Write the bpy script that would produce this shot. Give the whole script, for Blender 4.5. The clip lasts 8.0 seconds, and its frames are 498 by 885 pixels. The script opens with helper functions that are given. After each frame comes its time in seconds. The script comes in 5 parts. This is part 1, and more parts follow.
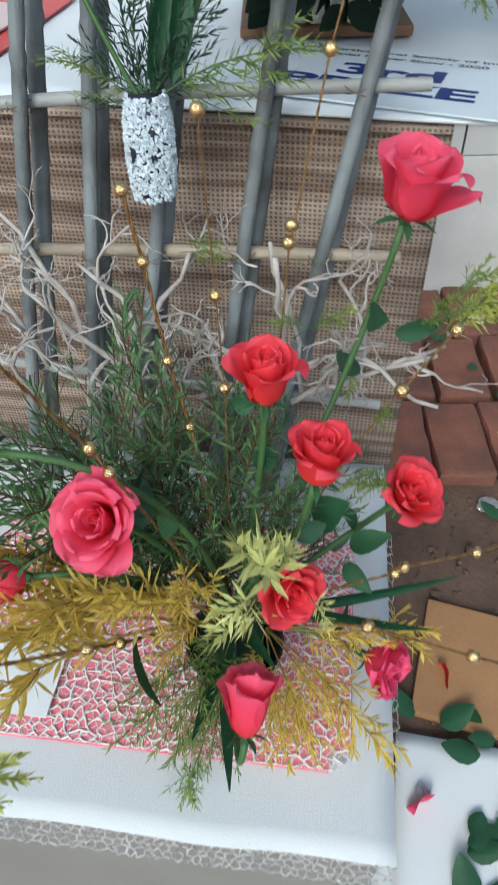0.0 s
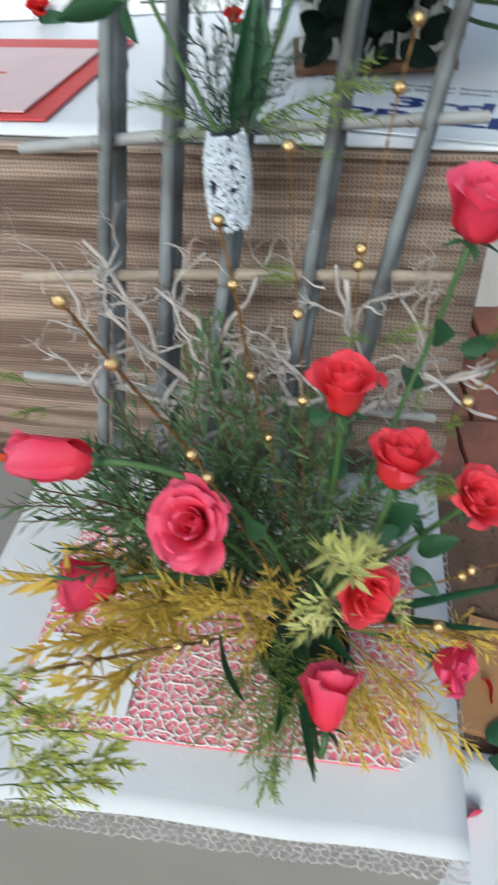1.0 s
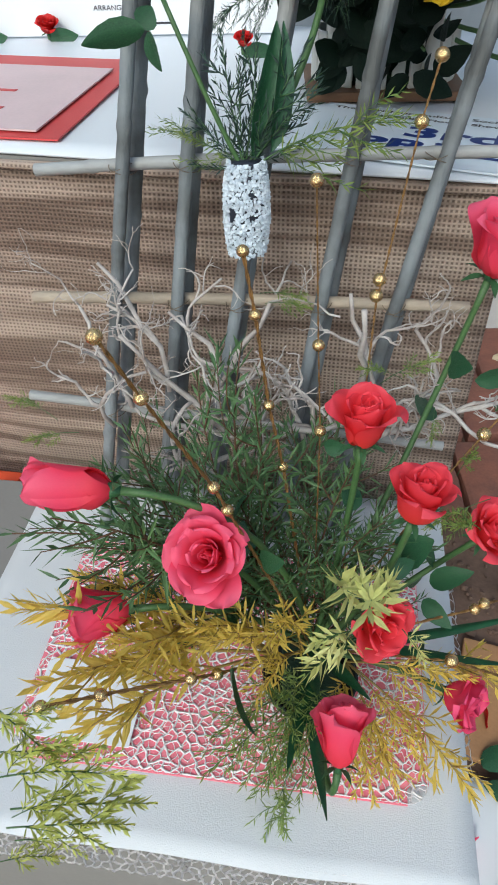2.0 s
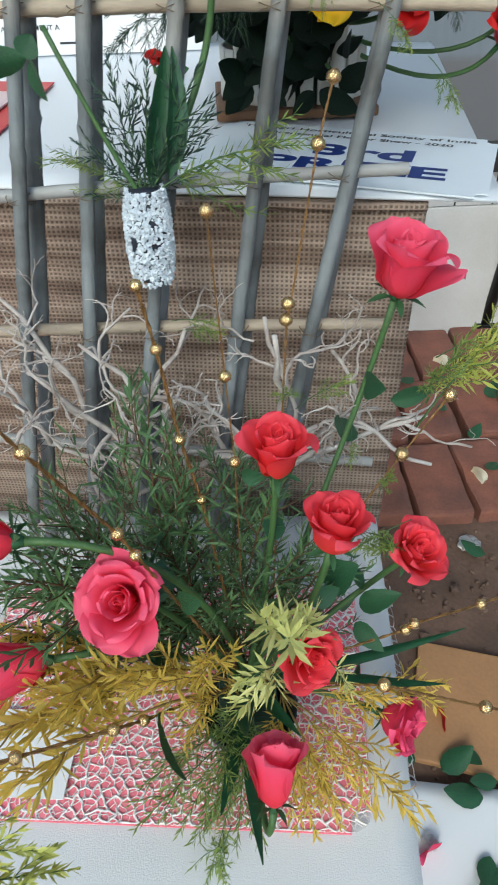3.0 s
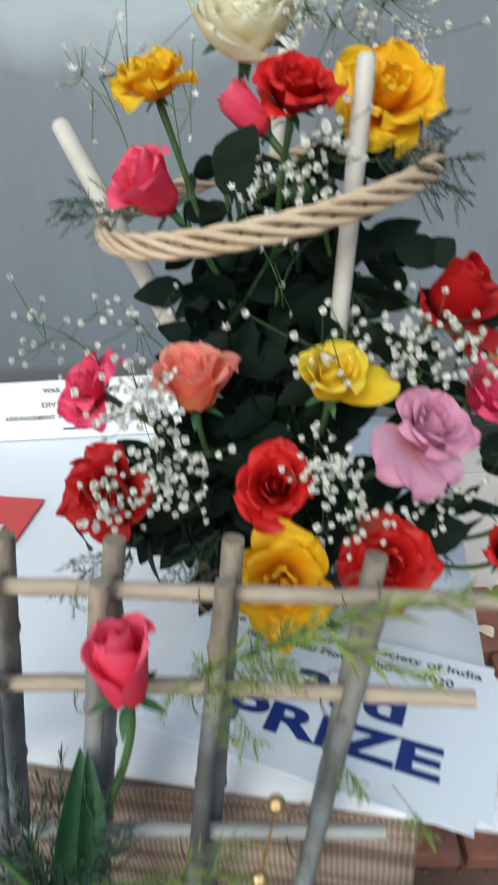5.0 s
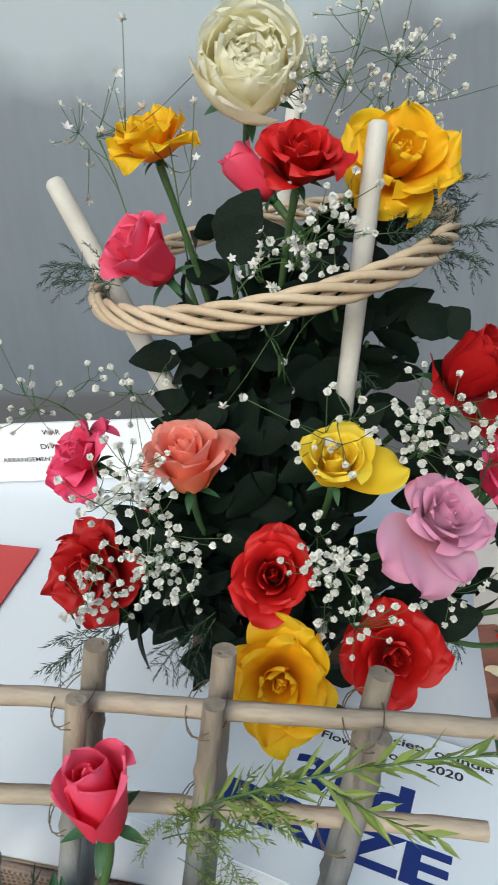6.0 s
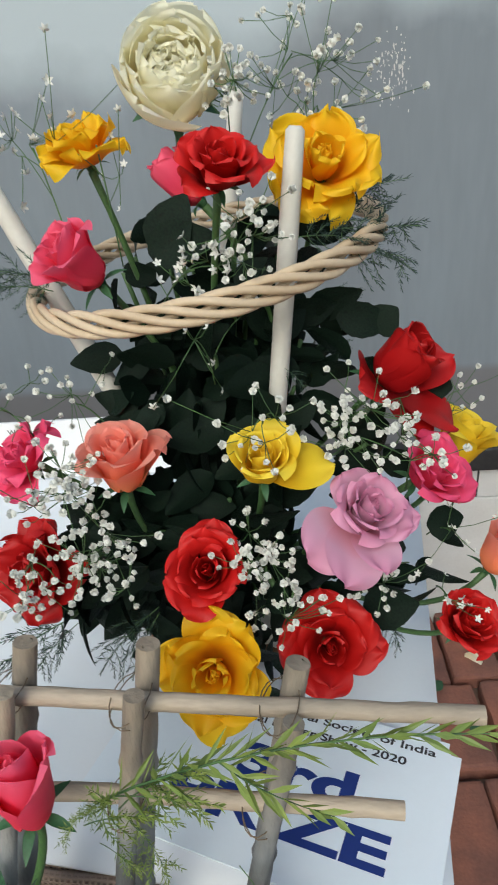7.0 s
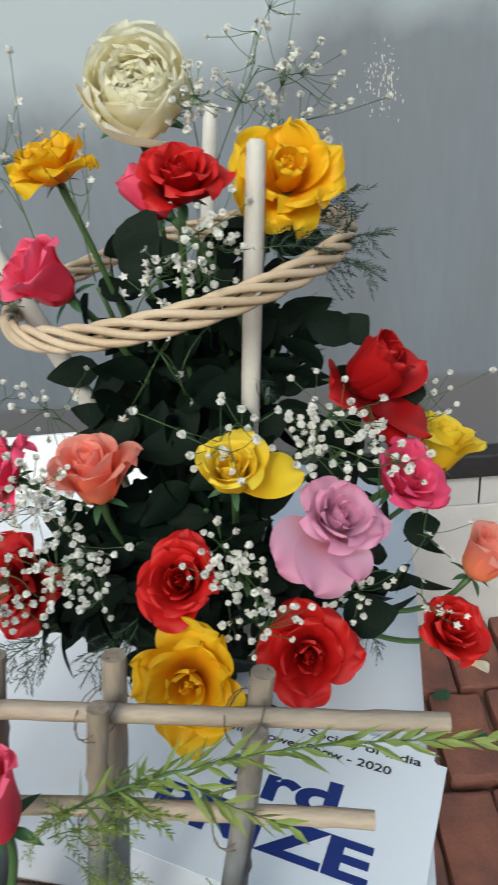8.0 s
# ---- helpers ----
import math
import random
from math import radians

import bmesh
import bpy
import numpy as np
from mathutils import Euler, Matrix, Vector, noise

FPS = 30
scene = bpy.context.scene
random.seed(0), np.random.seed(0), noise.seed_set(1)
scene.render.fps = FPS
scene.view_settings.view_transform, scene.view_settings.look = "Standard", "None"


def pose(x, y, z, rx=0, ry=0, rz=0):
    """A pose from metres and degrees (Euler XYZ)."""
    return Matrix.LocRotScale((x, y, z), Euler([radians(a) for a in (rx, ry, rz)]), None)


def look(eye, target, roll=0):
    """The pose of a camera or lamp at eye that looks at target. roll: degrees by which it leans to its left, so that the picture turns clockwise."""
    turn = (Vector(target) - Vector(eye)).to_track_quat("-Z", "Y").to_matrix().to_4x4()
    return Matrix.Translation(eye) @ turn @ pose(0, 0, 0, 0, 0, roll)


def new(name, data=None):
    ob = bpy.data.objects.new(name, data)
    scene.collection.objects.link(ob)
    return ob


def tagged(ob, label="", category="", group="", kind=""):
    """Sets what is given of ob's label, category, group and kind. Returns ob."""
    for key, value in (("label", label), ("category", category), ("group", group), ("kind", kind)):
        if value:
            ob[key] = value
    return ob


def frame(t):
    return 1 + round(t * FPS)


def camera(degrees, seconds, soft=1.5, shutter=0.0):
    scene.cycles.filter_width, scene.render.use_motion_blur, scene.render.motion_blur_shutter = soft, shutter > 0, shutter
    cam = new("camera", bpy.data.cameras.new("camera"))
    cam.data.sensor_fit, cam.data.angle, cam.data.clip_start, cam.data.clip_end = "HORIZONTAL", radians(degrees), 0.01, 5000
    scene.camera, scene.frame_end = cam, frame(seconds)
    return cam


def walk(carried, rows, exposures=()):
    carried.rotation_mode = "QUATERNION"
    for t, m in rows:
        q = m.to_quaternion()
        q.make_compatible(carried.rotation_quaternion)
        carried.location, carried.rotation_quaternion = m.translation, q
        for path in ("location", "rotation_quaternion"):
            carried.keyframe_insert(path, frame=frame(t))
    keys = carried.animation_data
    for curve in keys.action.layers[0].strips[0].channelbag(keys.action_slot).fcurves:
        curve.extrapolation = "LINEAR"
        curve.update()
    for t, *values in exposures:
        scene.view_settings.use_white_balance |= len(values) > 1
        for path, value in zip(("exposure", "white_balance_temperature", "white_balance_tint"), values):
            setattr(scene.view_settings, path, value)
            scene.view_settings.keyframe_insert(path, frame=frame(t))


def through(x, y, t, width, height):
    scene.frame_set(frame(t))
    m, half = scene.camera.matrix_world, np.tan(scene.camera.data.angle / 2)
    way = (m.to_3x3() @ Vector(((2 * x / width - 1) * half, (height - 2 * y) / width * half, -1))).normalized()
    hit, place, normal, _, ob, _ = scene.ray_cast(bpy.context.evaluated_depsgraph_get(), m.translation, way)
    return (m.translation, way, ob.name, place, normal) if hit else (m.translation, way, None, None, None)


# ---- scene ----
cam = camera(40.7, 8.0, soft=1.7, shutter=0.5)
PATH = [
    (0, (0.015, 0.036, 1.368), (-0.035, 1.452, -0.044), -1.4),
    (0.5, (0.017, 0.003, 1.361), (-0.030, 1.406, -0.064), -3.3),
    (1, (-0.030, 0.002, 1.386), (-0.140, 1.464, 0.026), -3.5),
    (1.2, (-0.051, 0.003, 1.393), (-0.166, 1.482, 0.050), -2.6),
    (2.3, (-0.053, 0.021, 1.394), (-0.094, 1.512, 0.063), -1.0),
    (2.5, (-0.040, 0.026, 1.396), (-0.040, 1.522, 0.068), -1.1),
    (3, (-0.017, 0.038, 1.398), (0.032, 1.540, 0.078), -1.8),
    (3.5, (0.000, 0.054, 1.414), (0.085, 1.581, 0.125), -1.7),
    (4, (0.026, 0.114, 1.482), (0.086, 1.760, 0.348), -4.1),
    (4.5, (0.055, 0.226, 1.581), (0.039, 1.980, 0.621), -3.4),
    (5, (0.087, 0.346, 1.670), (0.004, 2.095, 0.703), -4.3),
    (5.2, (0.087, 0.372, 1.693), (-0.028, 2.132, 0.751), -4.0),
    (6.3, (0.109, 0.401, 1.698), (0.016, 2.170, 0.770), -3.2),
    (6.5, (0.124, 0.400, 1.697), (0.070, 2.148, 0.728), -3.9),
    (7, (0.141, 0.391, 1.705), (0.056, 2.152, 0.757), -4.5),
    (7.5, (0.145, 0.385, 1.707), (-0.019, 2.158, 0.795), -6.6),
    (8, (0.170, 0.389, 1.703), (0.059, 2.164, 0.787), -6.0),
]
walk(cam, [(t, look(eye, target, roll)) for t, eye, target, roll in PATH], exposures=((0.0, 0.08, 5850, -1.5), (1.0, 0.04, 6000, 1.0), (2.5, 0.0, 5950, 0.0), (3.0, 0.03, 5950, -1.5), (3.5, 0.18, 5950, -1.0), (4.0, 0.38, 5950, -1.0), (4.5, 0.2, 5900, 0.0), (5.0, 0.02, 6100, 1.0), (8.0, -0.03, 6350, 2.0)))

# ---- light: an overcast morning in the open ----
world = bpy.data.worlds.new("overcast_sky")
scene.world = world
world.use_nodes = True
wn = world.node_tree.nodes
sky = wn.new("ShaderNodeTexSky")
sky.sky_type = "NISHITA"
sky.sun_disc = False
sky.sun_elevation, sky.sun_rotation = radians(39), radians(200)
sky.air_density, sky.dust_density, sky.ozone_density = 1.0, 3.0, 1.0
wn["Background"].inputs["Strength"].default_value = 0.15
world.node_tree.links.new(sky.outputs[0], wn["Background"].inputs["Color"])
sun = new("sun", bpy.data.lights.new("sun", "SUN"))
sun.data.energy, sun.data.angle, sun.data.color = 1.5, radians(25), (1.0, 0.96, 0.9)
sun.matrix_world = look((-0.5, -1.5, 2.35), (0, 0.6, 0.6))


# ---- materials ----
def material(name, colour, rough=0.6, metal=0.0, vary=0.2, scale=30.0, fine=250.0, bump=0.15, second=None, stretch=(1, 1, 1), through=0.0, spec=0.5, random_tone=0.0):
    """A surface with broad stains, fine grain and relief; second: the colour that the broad noise blends in."""
    m = bpy.data.materials.new(name)
    m.use_nodes = True
    n, l = m.node_tree.nodes, m.node_tree.links
    bsdf = n["Principled BSDF"]
    co, mp = n.new("ShaderNodeTexCoord"), n.new("ShaderNodeMapping")
    mp.inputs["Scale"].default_value = stretch
    l.new(co.outputs["Object"], mp.inputs["Vector"])
    broad, grain = n.new("ShaderNodeTexNoise"), n.new("ShaderNodeTexNoise")
    for node, s, d in ((broad, scale, 4), (grain, fine, 3)):
        node.inputs["Scale"].default_value, node.inputs["Detail"].default_value = s, d
        l.new(mp.outputs[0], node.inputs["Vector"])
    ramp = n.new("ShaderNodeValToRGB")
    ramp.color_ramp.elements[0].position, ramp.color_ramp.elements[1].position = 0.3, 0.7
    c2 = second or tuple(c * (1 - vary) for c in colour)
    ramp.color_ramp.elements[0].color, ramp.color_ramp.elements[1].color = (*c2, 1), (*colour, 1)
    l.new(broad.outputs["Fac"], ramp.inputs["Fac"])
    hsv = n.new("ShaderNodeHueSaturation")
    l.new(ramp.outputs[0], hsv.inputs["Color"])
    mul = n.new("ShaderNodeMath")
    mul.operation = "MULTIPLY_ADD"
    mul.inputs[1].default_value, mul.inputs[2].default_value = vary, 1 - vary / 2
    l.new(grain.outputs["Fac"], mul.inputs[0])
    value = mul.outputs[0]
    if random_tone:
        info, add = n.new("ShaderNodeObjectInfo"), n.new("ShaderNodeMath")
        isl, sm = n.new("ShaderNodeNewGeometry"), n.new("ShaderNodeMath")
        l.new(info.outputs["Random"], sm.inputs[0])
        l.new(isl.outputs["Random Per Island"], sm.inputs[1])
        add.operation = "MULTIPLY_ADD"
        add.inputs[1].default_value = random_tone
        l.new(sm.outputs[0], add.inputs[0])
        sub = n.new("ShaderNodeMath")
        sub.operation = "SUBTRACT"
        sub.inputs[1].default_value = random_tone
        l.new(value, sub.inputs[0])
        l.new(sub.outputs[0], add.inputs[2])
        value = add.outputs[0]
    l.new(value, hsv.inputs["Value"])
    l.new(hsv.outputs[0], bsdf.inputs["Base Color"])
    bsdf.inputs["Roughness"].default_value, bsdf.inputs["Metallic"].default_value = rough, metal
    bsdf.inputs["Specular IOR Level"].default_value = spec
    if bump:
        b = n.new("ShaderNodeBump")
        b.inputs["Strength"].default_value, b.inputs["Distance"].default_value = bump, 0.002
        l.new(grain.outputs["Fac"], b.inputs["Height"])
        l.new(b.outputs[0], bsdf.inputs["Normal"])
    if through:
        tr, mix = n.new("ShaderNodeBsdfTranslucent"), n.new("ShaderNodeMixShader")
        l.new(hsv.outputs[0], tr.inputs["Color"])
        mix.inputs[0].default_value = through
        l.new(bsdf.outputs[0], mix.inputs[1])
        l.new(tr.outputs[0], mix.inputs[2])
        l.new(mix.outputs[0], n["Material Output"].inputs["Surface"])
    return m


def petal_material(name, heart, body, edge, rough=0.5, through=0.22):
    """A petal: colour from claw to rim, with fine veins that run lengthwise."""
    m = material(name, body, rough, 0, 0.12, 9.0, 60.0, 0.12, None, (3, 3, 0.6), through, 0.35, 0.05)
    n, l = m.node_tree.nodes, m.node_tree.links
    uv, sep = n.new("ShaderNodeUVMap"), n.new("ShaderNodeSeparateXYZ")
    uv.uv_map = "petal"
    l.new(uv.outputs[0], sep.inputs[0])
    ramp = n.new("ShaderNodeValToRGB")
    e = ramp.color_ramp.elements
    e[0].position, e[0].color = 0.25, (*heart, 1)
    e[1].position, e[1].color = 0.97, (*edge, 1)
    mid = e.new(0.62)
    mid.color = (*body, 1)
    l.new(sep.outputs[1], ramp.inputs["Fac"])
    hsv = next(x for x in n if x.type == "HUE_SAT")
    l.new(ramp.outputs[0], hsv.inputs["Color"])
    return m


M = {
    "bamboo": material("weathered_bamboo", (0.42, 0.34, 0.24), 0.55, 0, 0.35, 14, 160, 0.3, (0.24, 0.23, 0.21), (1, 1, 0.25)),
    "bamboo_grey": material("grey_bamboo", (0.4, 0.42, 0.43), 0.55, 0, 0.4, 30, 200, 0.4, (0.26, 0.26, 0.25), (0.3, 1, 1)),
    "rail": material("pale_stick", (0.47, 0.39, 0.3), 0.65, 0, 0.45, 45, 260, 0.5, (0.31, 0.26, 0.2), (0.3, 1, 1)),
    "cut": material("cut_cane_end", (0.5, 0.4, 0.26), 0.8, 0, 0.3, 80, 300, 0.3),
    "wire": material("binding_wire", (0.2, 0.15, 0.1), 0.5, 0.3),
    "twig": material("driftwood_twig", (0.58, 0.55, 0.53), 0.8, 0, 0.3, 40, 300, 0.4, (0.33, 0.28, 0.25)),
    "gold": material("gold_bead", (0.86, 0.62, 0.30), 0.24, 0.95, 0.25, 90, 500, 0.3),
    "goldwire": material("gold_twist", (0.36, 0.2, 0.07), 0.45, 0.6, 0.5, 150, 900, 0.6),
    "cloth": material("white_cloth", (0.67, 0.69, 0.71), 0.85, 0, 0.05, 12, 700, 0.25),
    "net": material("white_netting", (0.85, 0.82, 0.82), 0.8, 0, 0.06, 40, 600, 0.1),
    "pink": material("pink_felt", (0.80, 0.17, 0.24), 0.9, 0, 0.12, 25, 500, 0.2, (0.82, 0.27, 0.32)),
    "paper": material("white_paper", (0.82, 0.84, 0.87), 0.55, 0, 0.03, 5, 300, 0.05),
    "sheet": material("white_laminate", (0.74, 0.78, 0.83), 0.35, 0, 0.03, 3, 200, 0.04),
    "card": material("glossy_card", (0.74, 0.82, 0.9), 0.3, 0, 0.03, 4, 200, 0.03),
    "ink": material("navy_ink", (0.012, 0.035, 0.2), 0.5, 0, 0.1, 30, 300, 0.0),
    "black_ink": material("black_ink", (0.03, 0.03, 0.04), 0.6, 0, 0.1, 30, 300, 0.0),
    "taupe": material("taupe_board", (0.27, 0.26, 0.245), 0.7, 0, 0.12, 6, 250, 0.1),
    "red_cloth": material("orange_red_cloth", (0.75, 0.09, 0.03), 0.8, 0, 0.1, 10, 400, 0.2),
    "red_print": material("red_print", (0.62, 0.06, 0.06), 0.5, 0, 0.15, 10, 300, 0.05),
    "pink_print": material("faded_pink_print", (0.72, 0.55, 0.56), 0.5, 0, 0.12, 9, 200, 0.05),
    "paver": material("red_clay_paver", (0.30, 0.115, 0.075), 0.8, 0, 0.4, 9, 120, 0.7, (0.15, 0.07, 0.055), random_tone=0.12),
    "soil": material("damp_soil", (0.17, 0.105, 0.075), 0.95, 0, 0.5, 8, 90, 0.9, (0.095, 0.06, 0.045)),
    "slab": material("ochre_board", (0.46, 0.25, 0.11), 0.7, 0, 0.25, 7, 120, 0.3, (0.36, 0.19, 0.09)),
    "plinth": material("white_limewash", (0.66, 0.66, 0.66), 0.8, 0, 0.12, 4, 120, 0.3, (0.55, 0.54, 0.52)),
    "tile": material("pale_tile", (0.62, 0.62, 0.62), 0.35, 0, 0.1, 6, 200, 0.08, random_tone=0.04),
    "granite": material("dark_sill", (0.035, 0.037, 0.04), 0.35, 0, 0.4, 60, 400, 0.1),
    "metal": material("black_iron", (0.02, 0.021, 0.023), 0.4, 0.4, 0.3, 30, 300, 0.1),
    "stem": material("rose_stem", (0.075, 0.16, 0.045), 0.5, 0, 0.25, 30, 300, 0.15, (0.05, 0.11, 0.04)),
    "calyx": material("calyx_green", (0.04, 0.13, 0.05), 0.5, 0, 0.25, 40, 300, 0.2, through=0.1),
    "leaf": material("rose_leaf", (0.035, 0.125, 0.05), 0.4, 0, 0.3, 30, 250, 0.3, (0.02, 0.075, 0.036), through=0.12, random_tone=0.08),
    # rose leaf again, its green cut to near-black for the shade inside the basket
    "shaded_leaf": material("shaded_rose_leaf", (0.009, 0.021, 0.012), 0.5, 0, 0.35, 30, 250, 0.3, (0.004, 0.009, 0.007), through=0.04, spec=0.12, random_tone=0.1),
    "blade": material("strap_leaf", (0.018, 0.095, 0.04), 0.35, 0, 0.25, 20, 300, 0.2, (0.012, 0.06, 0.03), through=0.15),
    "needle": material("dark_needles", (0.14, 0.25, 0.09), 0.5, 0, 0.3, 20, 200, 0.0, (0.06, 0.13, 0.06), through=0.15, random_tone=0.12),
    "fern": material("fern_needles", (0.025, 0.06, 0.042), 0.6, 0, 0.3, 20, 200, 0.0, (0.014, 0.032, 0.03), through=0.1, random_tone=0.1),
    "golden": material("golden_leaves", (0.82, 0.62, 0.13), 0.5, 0, 0.25, 18, 200, 0.0, (0.66, 0.53, 0.11), through=0.5, random_tone=0.15),
    "lime": material("lime_leaves", (0.8, 0.8, 0.4), 0.5, 0, 0.2, 18, 200, 0.0, (0.56, 0.6, 0.18), through=0.3, random_tone=0.12),
    "chartreuse": material("chartreuse_leaves", (0.62, 0.64, 0.16), 0.5, 0, 0.2, 18, 200, 0.0, (0.42, 0.47, 0.09), through=0.3, random_tone=0.12),
    "olive": material("fresh_green_leaves", (0.26, 0.33, 0.07), 0.5, 0, 0.25, 18, 200, 0.0, (0.14, 0.22, 0.06), through=0.25, random_tone=0.15),
    "gold_stem": material("yellow_stem", (0.4, 0.28, 0.08), 0.6, 0, 0.3, 40, 300, 0.2),
    "brown_stem": material("woody_stem", (0.12, 0.06, 0.03), 0.7, 0, 0.3, 40, 300, 0.2),
    "white_bloom": material("white_blossom", (0.82, 0.83, 0.78), 0.7, 0, 0.1, 60, 400, 0.0, through=0.2, random_tone=0.06),
    "crystal": material("white_grit", (0.66, 0.73, 0.8), 0.7, 0, 0.15, 60, 300, 0.2, random_tone=0.1),
    "vase": material("dark_tube", (0.02, 0.025, 0.04), 0.5, 0, 0.3, 40, 300, 0.2),
    "wicker": material("peeled_wicker", (0.64, 0.52, 0.37), 0.5, 0, 0.25, 25, 220, 0.3, (0.5, 0.38, 0.25), random_tone=0.08),
    "post": material("white_dowel", (0.66, 0.65, 0.6), 0.6, 0, 0.12, 20, 200, 0.2, (0.55, 0.53, 0.47)),
    "brown_wood": material("brown_base", (0.2, 0.1, 0.05), 0.6, 0, 0.3, 20, 200, 0.2),
    "foil": material("crumpled_foil", (0.6, 0.6, 0.6), 0.3, 0.7, 0.2, 80, 300, 0.3),
    "clear_film": material("clear_film", (0.75, 0.77, 0.78), 0.15, 0.0, 0.1, 40, 300, 0.3, through=0.5),
    "foam": material("wet_floral_foam", (0.02, 0.05, 0.03), 0.9, 0, 0.3, 50, 400, 0.4),
    "bowl": material("dark_glazed_bowl", (0.03, 0.032, 0.035), 0.25, 0, 0.2, 20, 200, 0.05),
}
P = {
    "coral_red": petal_material("coral_red_petal", (0.84, 0.055, 0.05), (0.9, 0.06, 0.085), (0.9, 0.085, 0.125), 0.5, 0.4),
    "hot_pink": petal_material("hot_pink_petal", (0.88, 0.06, 0.11), (0.93, 0.085, 0.19), (0.94, 0.15, 0.27), 0.5, 0.4),
    "red": petal_material("red_petal", (0.38, 0.004, 0.006), (0.58, 0.008, 0.008), (0.62, 0.016, 0.016)),
    "dark_red": petal_material("dark_red_petal", (0.3, 0.003, 0.006), (0.44, 0.006, 0.008), (0.5, 0.012, 0.014)),
    "yellow": petal_material("yellow_petal", (0.9, 0.4, 0.01), (0.95, 0.57, 0.012), (0.96, 0.66, 0.025), 0.5, 0.45),
    "lemon": petal_material("lemon_petal", (0.9, 0.55, 0.02), (0.92, 0.66, 0.03), (0.94, 0.72, 0.06), 0.5, 0.3),
    "cream": petal_material("cream_petal", (0.96, 0.86, 0.6), (0.96, 0.92, 0.72), (0.95, 0.93, 0.77), 0.5, 0.5),
    "salmon": petal_material("salmon_petal", (0.96, 0.36, 0.17), (0.97, 0.36, 0.25), (0.97, 0.42, 0.34), 0.5, 0.5),
    "mauve": petal_material("mauve_petal", (0.8, 0.4, 0.5), (0.77, 0.47, 0.62), (0.78, 0.34, 0.52), 0.5, 0.34),
    "rose_pink": petal_material("rose_pink_petal", (0.8, 0.04, 0.12), (0.84, 0.06, 0.16), (0.84, 0.09, 0.22), 0.5, 0.28),
}


def burlap_material():
    """Open jute weave: crossing threads, with broad horizontal bands where the slats behind show, their shadows put
    into the colour.
    """
    m = material("burlap", (0.40, 0.32, 0.26), 0.95, 0, 0.3, 5, 300, 0.2, (0.27, 0.20, 0.16), (0.35, 0.35, 1.6))
    n, l = m.node_tree.nodes, m.node_tree.links
    co = n.new("ShaderNodeTexCoord")
    threads = []
    for axis in ("X", "Z"):
        w = n.new("ShaderNodeTexWave")
        w.bands_direction = axis
        w.inputs["Scale"].default_value, w.inputs["Distortion"].default_value = 62.0, 1.0
        w.inputs["Detail"].default_value, w.inputs["Detail Scale"].default_value = 2.0, 0.6
        l.new(co.outputs["Object"], w.inputs["Vector"])
        threads.append(w)
    both = n.new("ShaderNodeMath")
    both.operation = "MAXIMUM"
    l.new(threads[0].outputs["Fac"], both.inputs[0])
    l.new(threads[1].outputs["Fac"], both.inputs[1])
    bsdf = n["Principled BSDF"]
    hsv = next(x for x in n if x.type == "HUE_SAT")
    mix = n.new("ShaderNodeMix")
    mix.data_type, mix.blend_type = "RGBA", "MULTIPLY"
    mix.inputs[0].default_value = 0.6
    l.new(hsv.outputs[0], mix.inputs[6])
    ramp = n.new("ShaderNodeValToRGB")
    ramp.color_ramp.elements[0].position, ramp.color_ramp.elements[0].color = 0.25, (0.2, 0.16, 0.14, 1)
    ramp.color_ramp.elements[1].position, ramp.color_ramp.elements[1].color = 0.75, (1.25, 1.25, 1.25, 1)
    l.new(both.outputs[0], ramp.inputs[0])
    l.new(ramp.outputs[0], mix.inputs[7])
    # dark bands in the colour for the slats behind and their shadows
    bands = n.new("ShaderNodeTexNoise")
    bands.inputs["Scale"].default_value, bands.inputs["Detail"].default_value = 1.0, 3.0
    mp = n.new("ShaderNodeMapping")
    mp.inputs["Scale"].default_value = (2.5, 2.5, 48)
    l.new(co.outputs["Object"], mp.inputs[0])
    l.new(mp.outputs[0], bands.inputs["Vector"])
    br = n.new("ShaderNodeValToRGB")
    br.color_ramp.elements[0].position, br.color_ramp.elements[0].color = 0.42, (0.42, 0.36, 0.33, 1)
    br.color_ramp.elements[1].position, br.color_ramp.elements[1].color = 0.58, (1.15, 1.15, 1.15, 1)
    l.new(bands.outputs["Fac"], br.inputs[0])
    mix2 = n.new("ShaderNodeMix")
    mix2.data_type, mix2.blend_type = "RGBA", "MULTIPLY"
    mix2.inputs[0].default_value = 0.8
    l.new(mix.outputs[2], mix2.inputs[6])
    l.new(br.outputs[0], mix2.inputs[7])
    l.new(mix2.outputs[2], bsdf.inputs["Base Color"])
    b = n.new("ShaderNodeBump")
    b.inputs["Strength"].default_value, b.inputs["Distance"].default_value = 0.7, 0.002
    l.new(both.outputs[0], b.inputs["Height"])
    l.new(b.outputs[0], bsdf.inputs["Normal"])
    return m


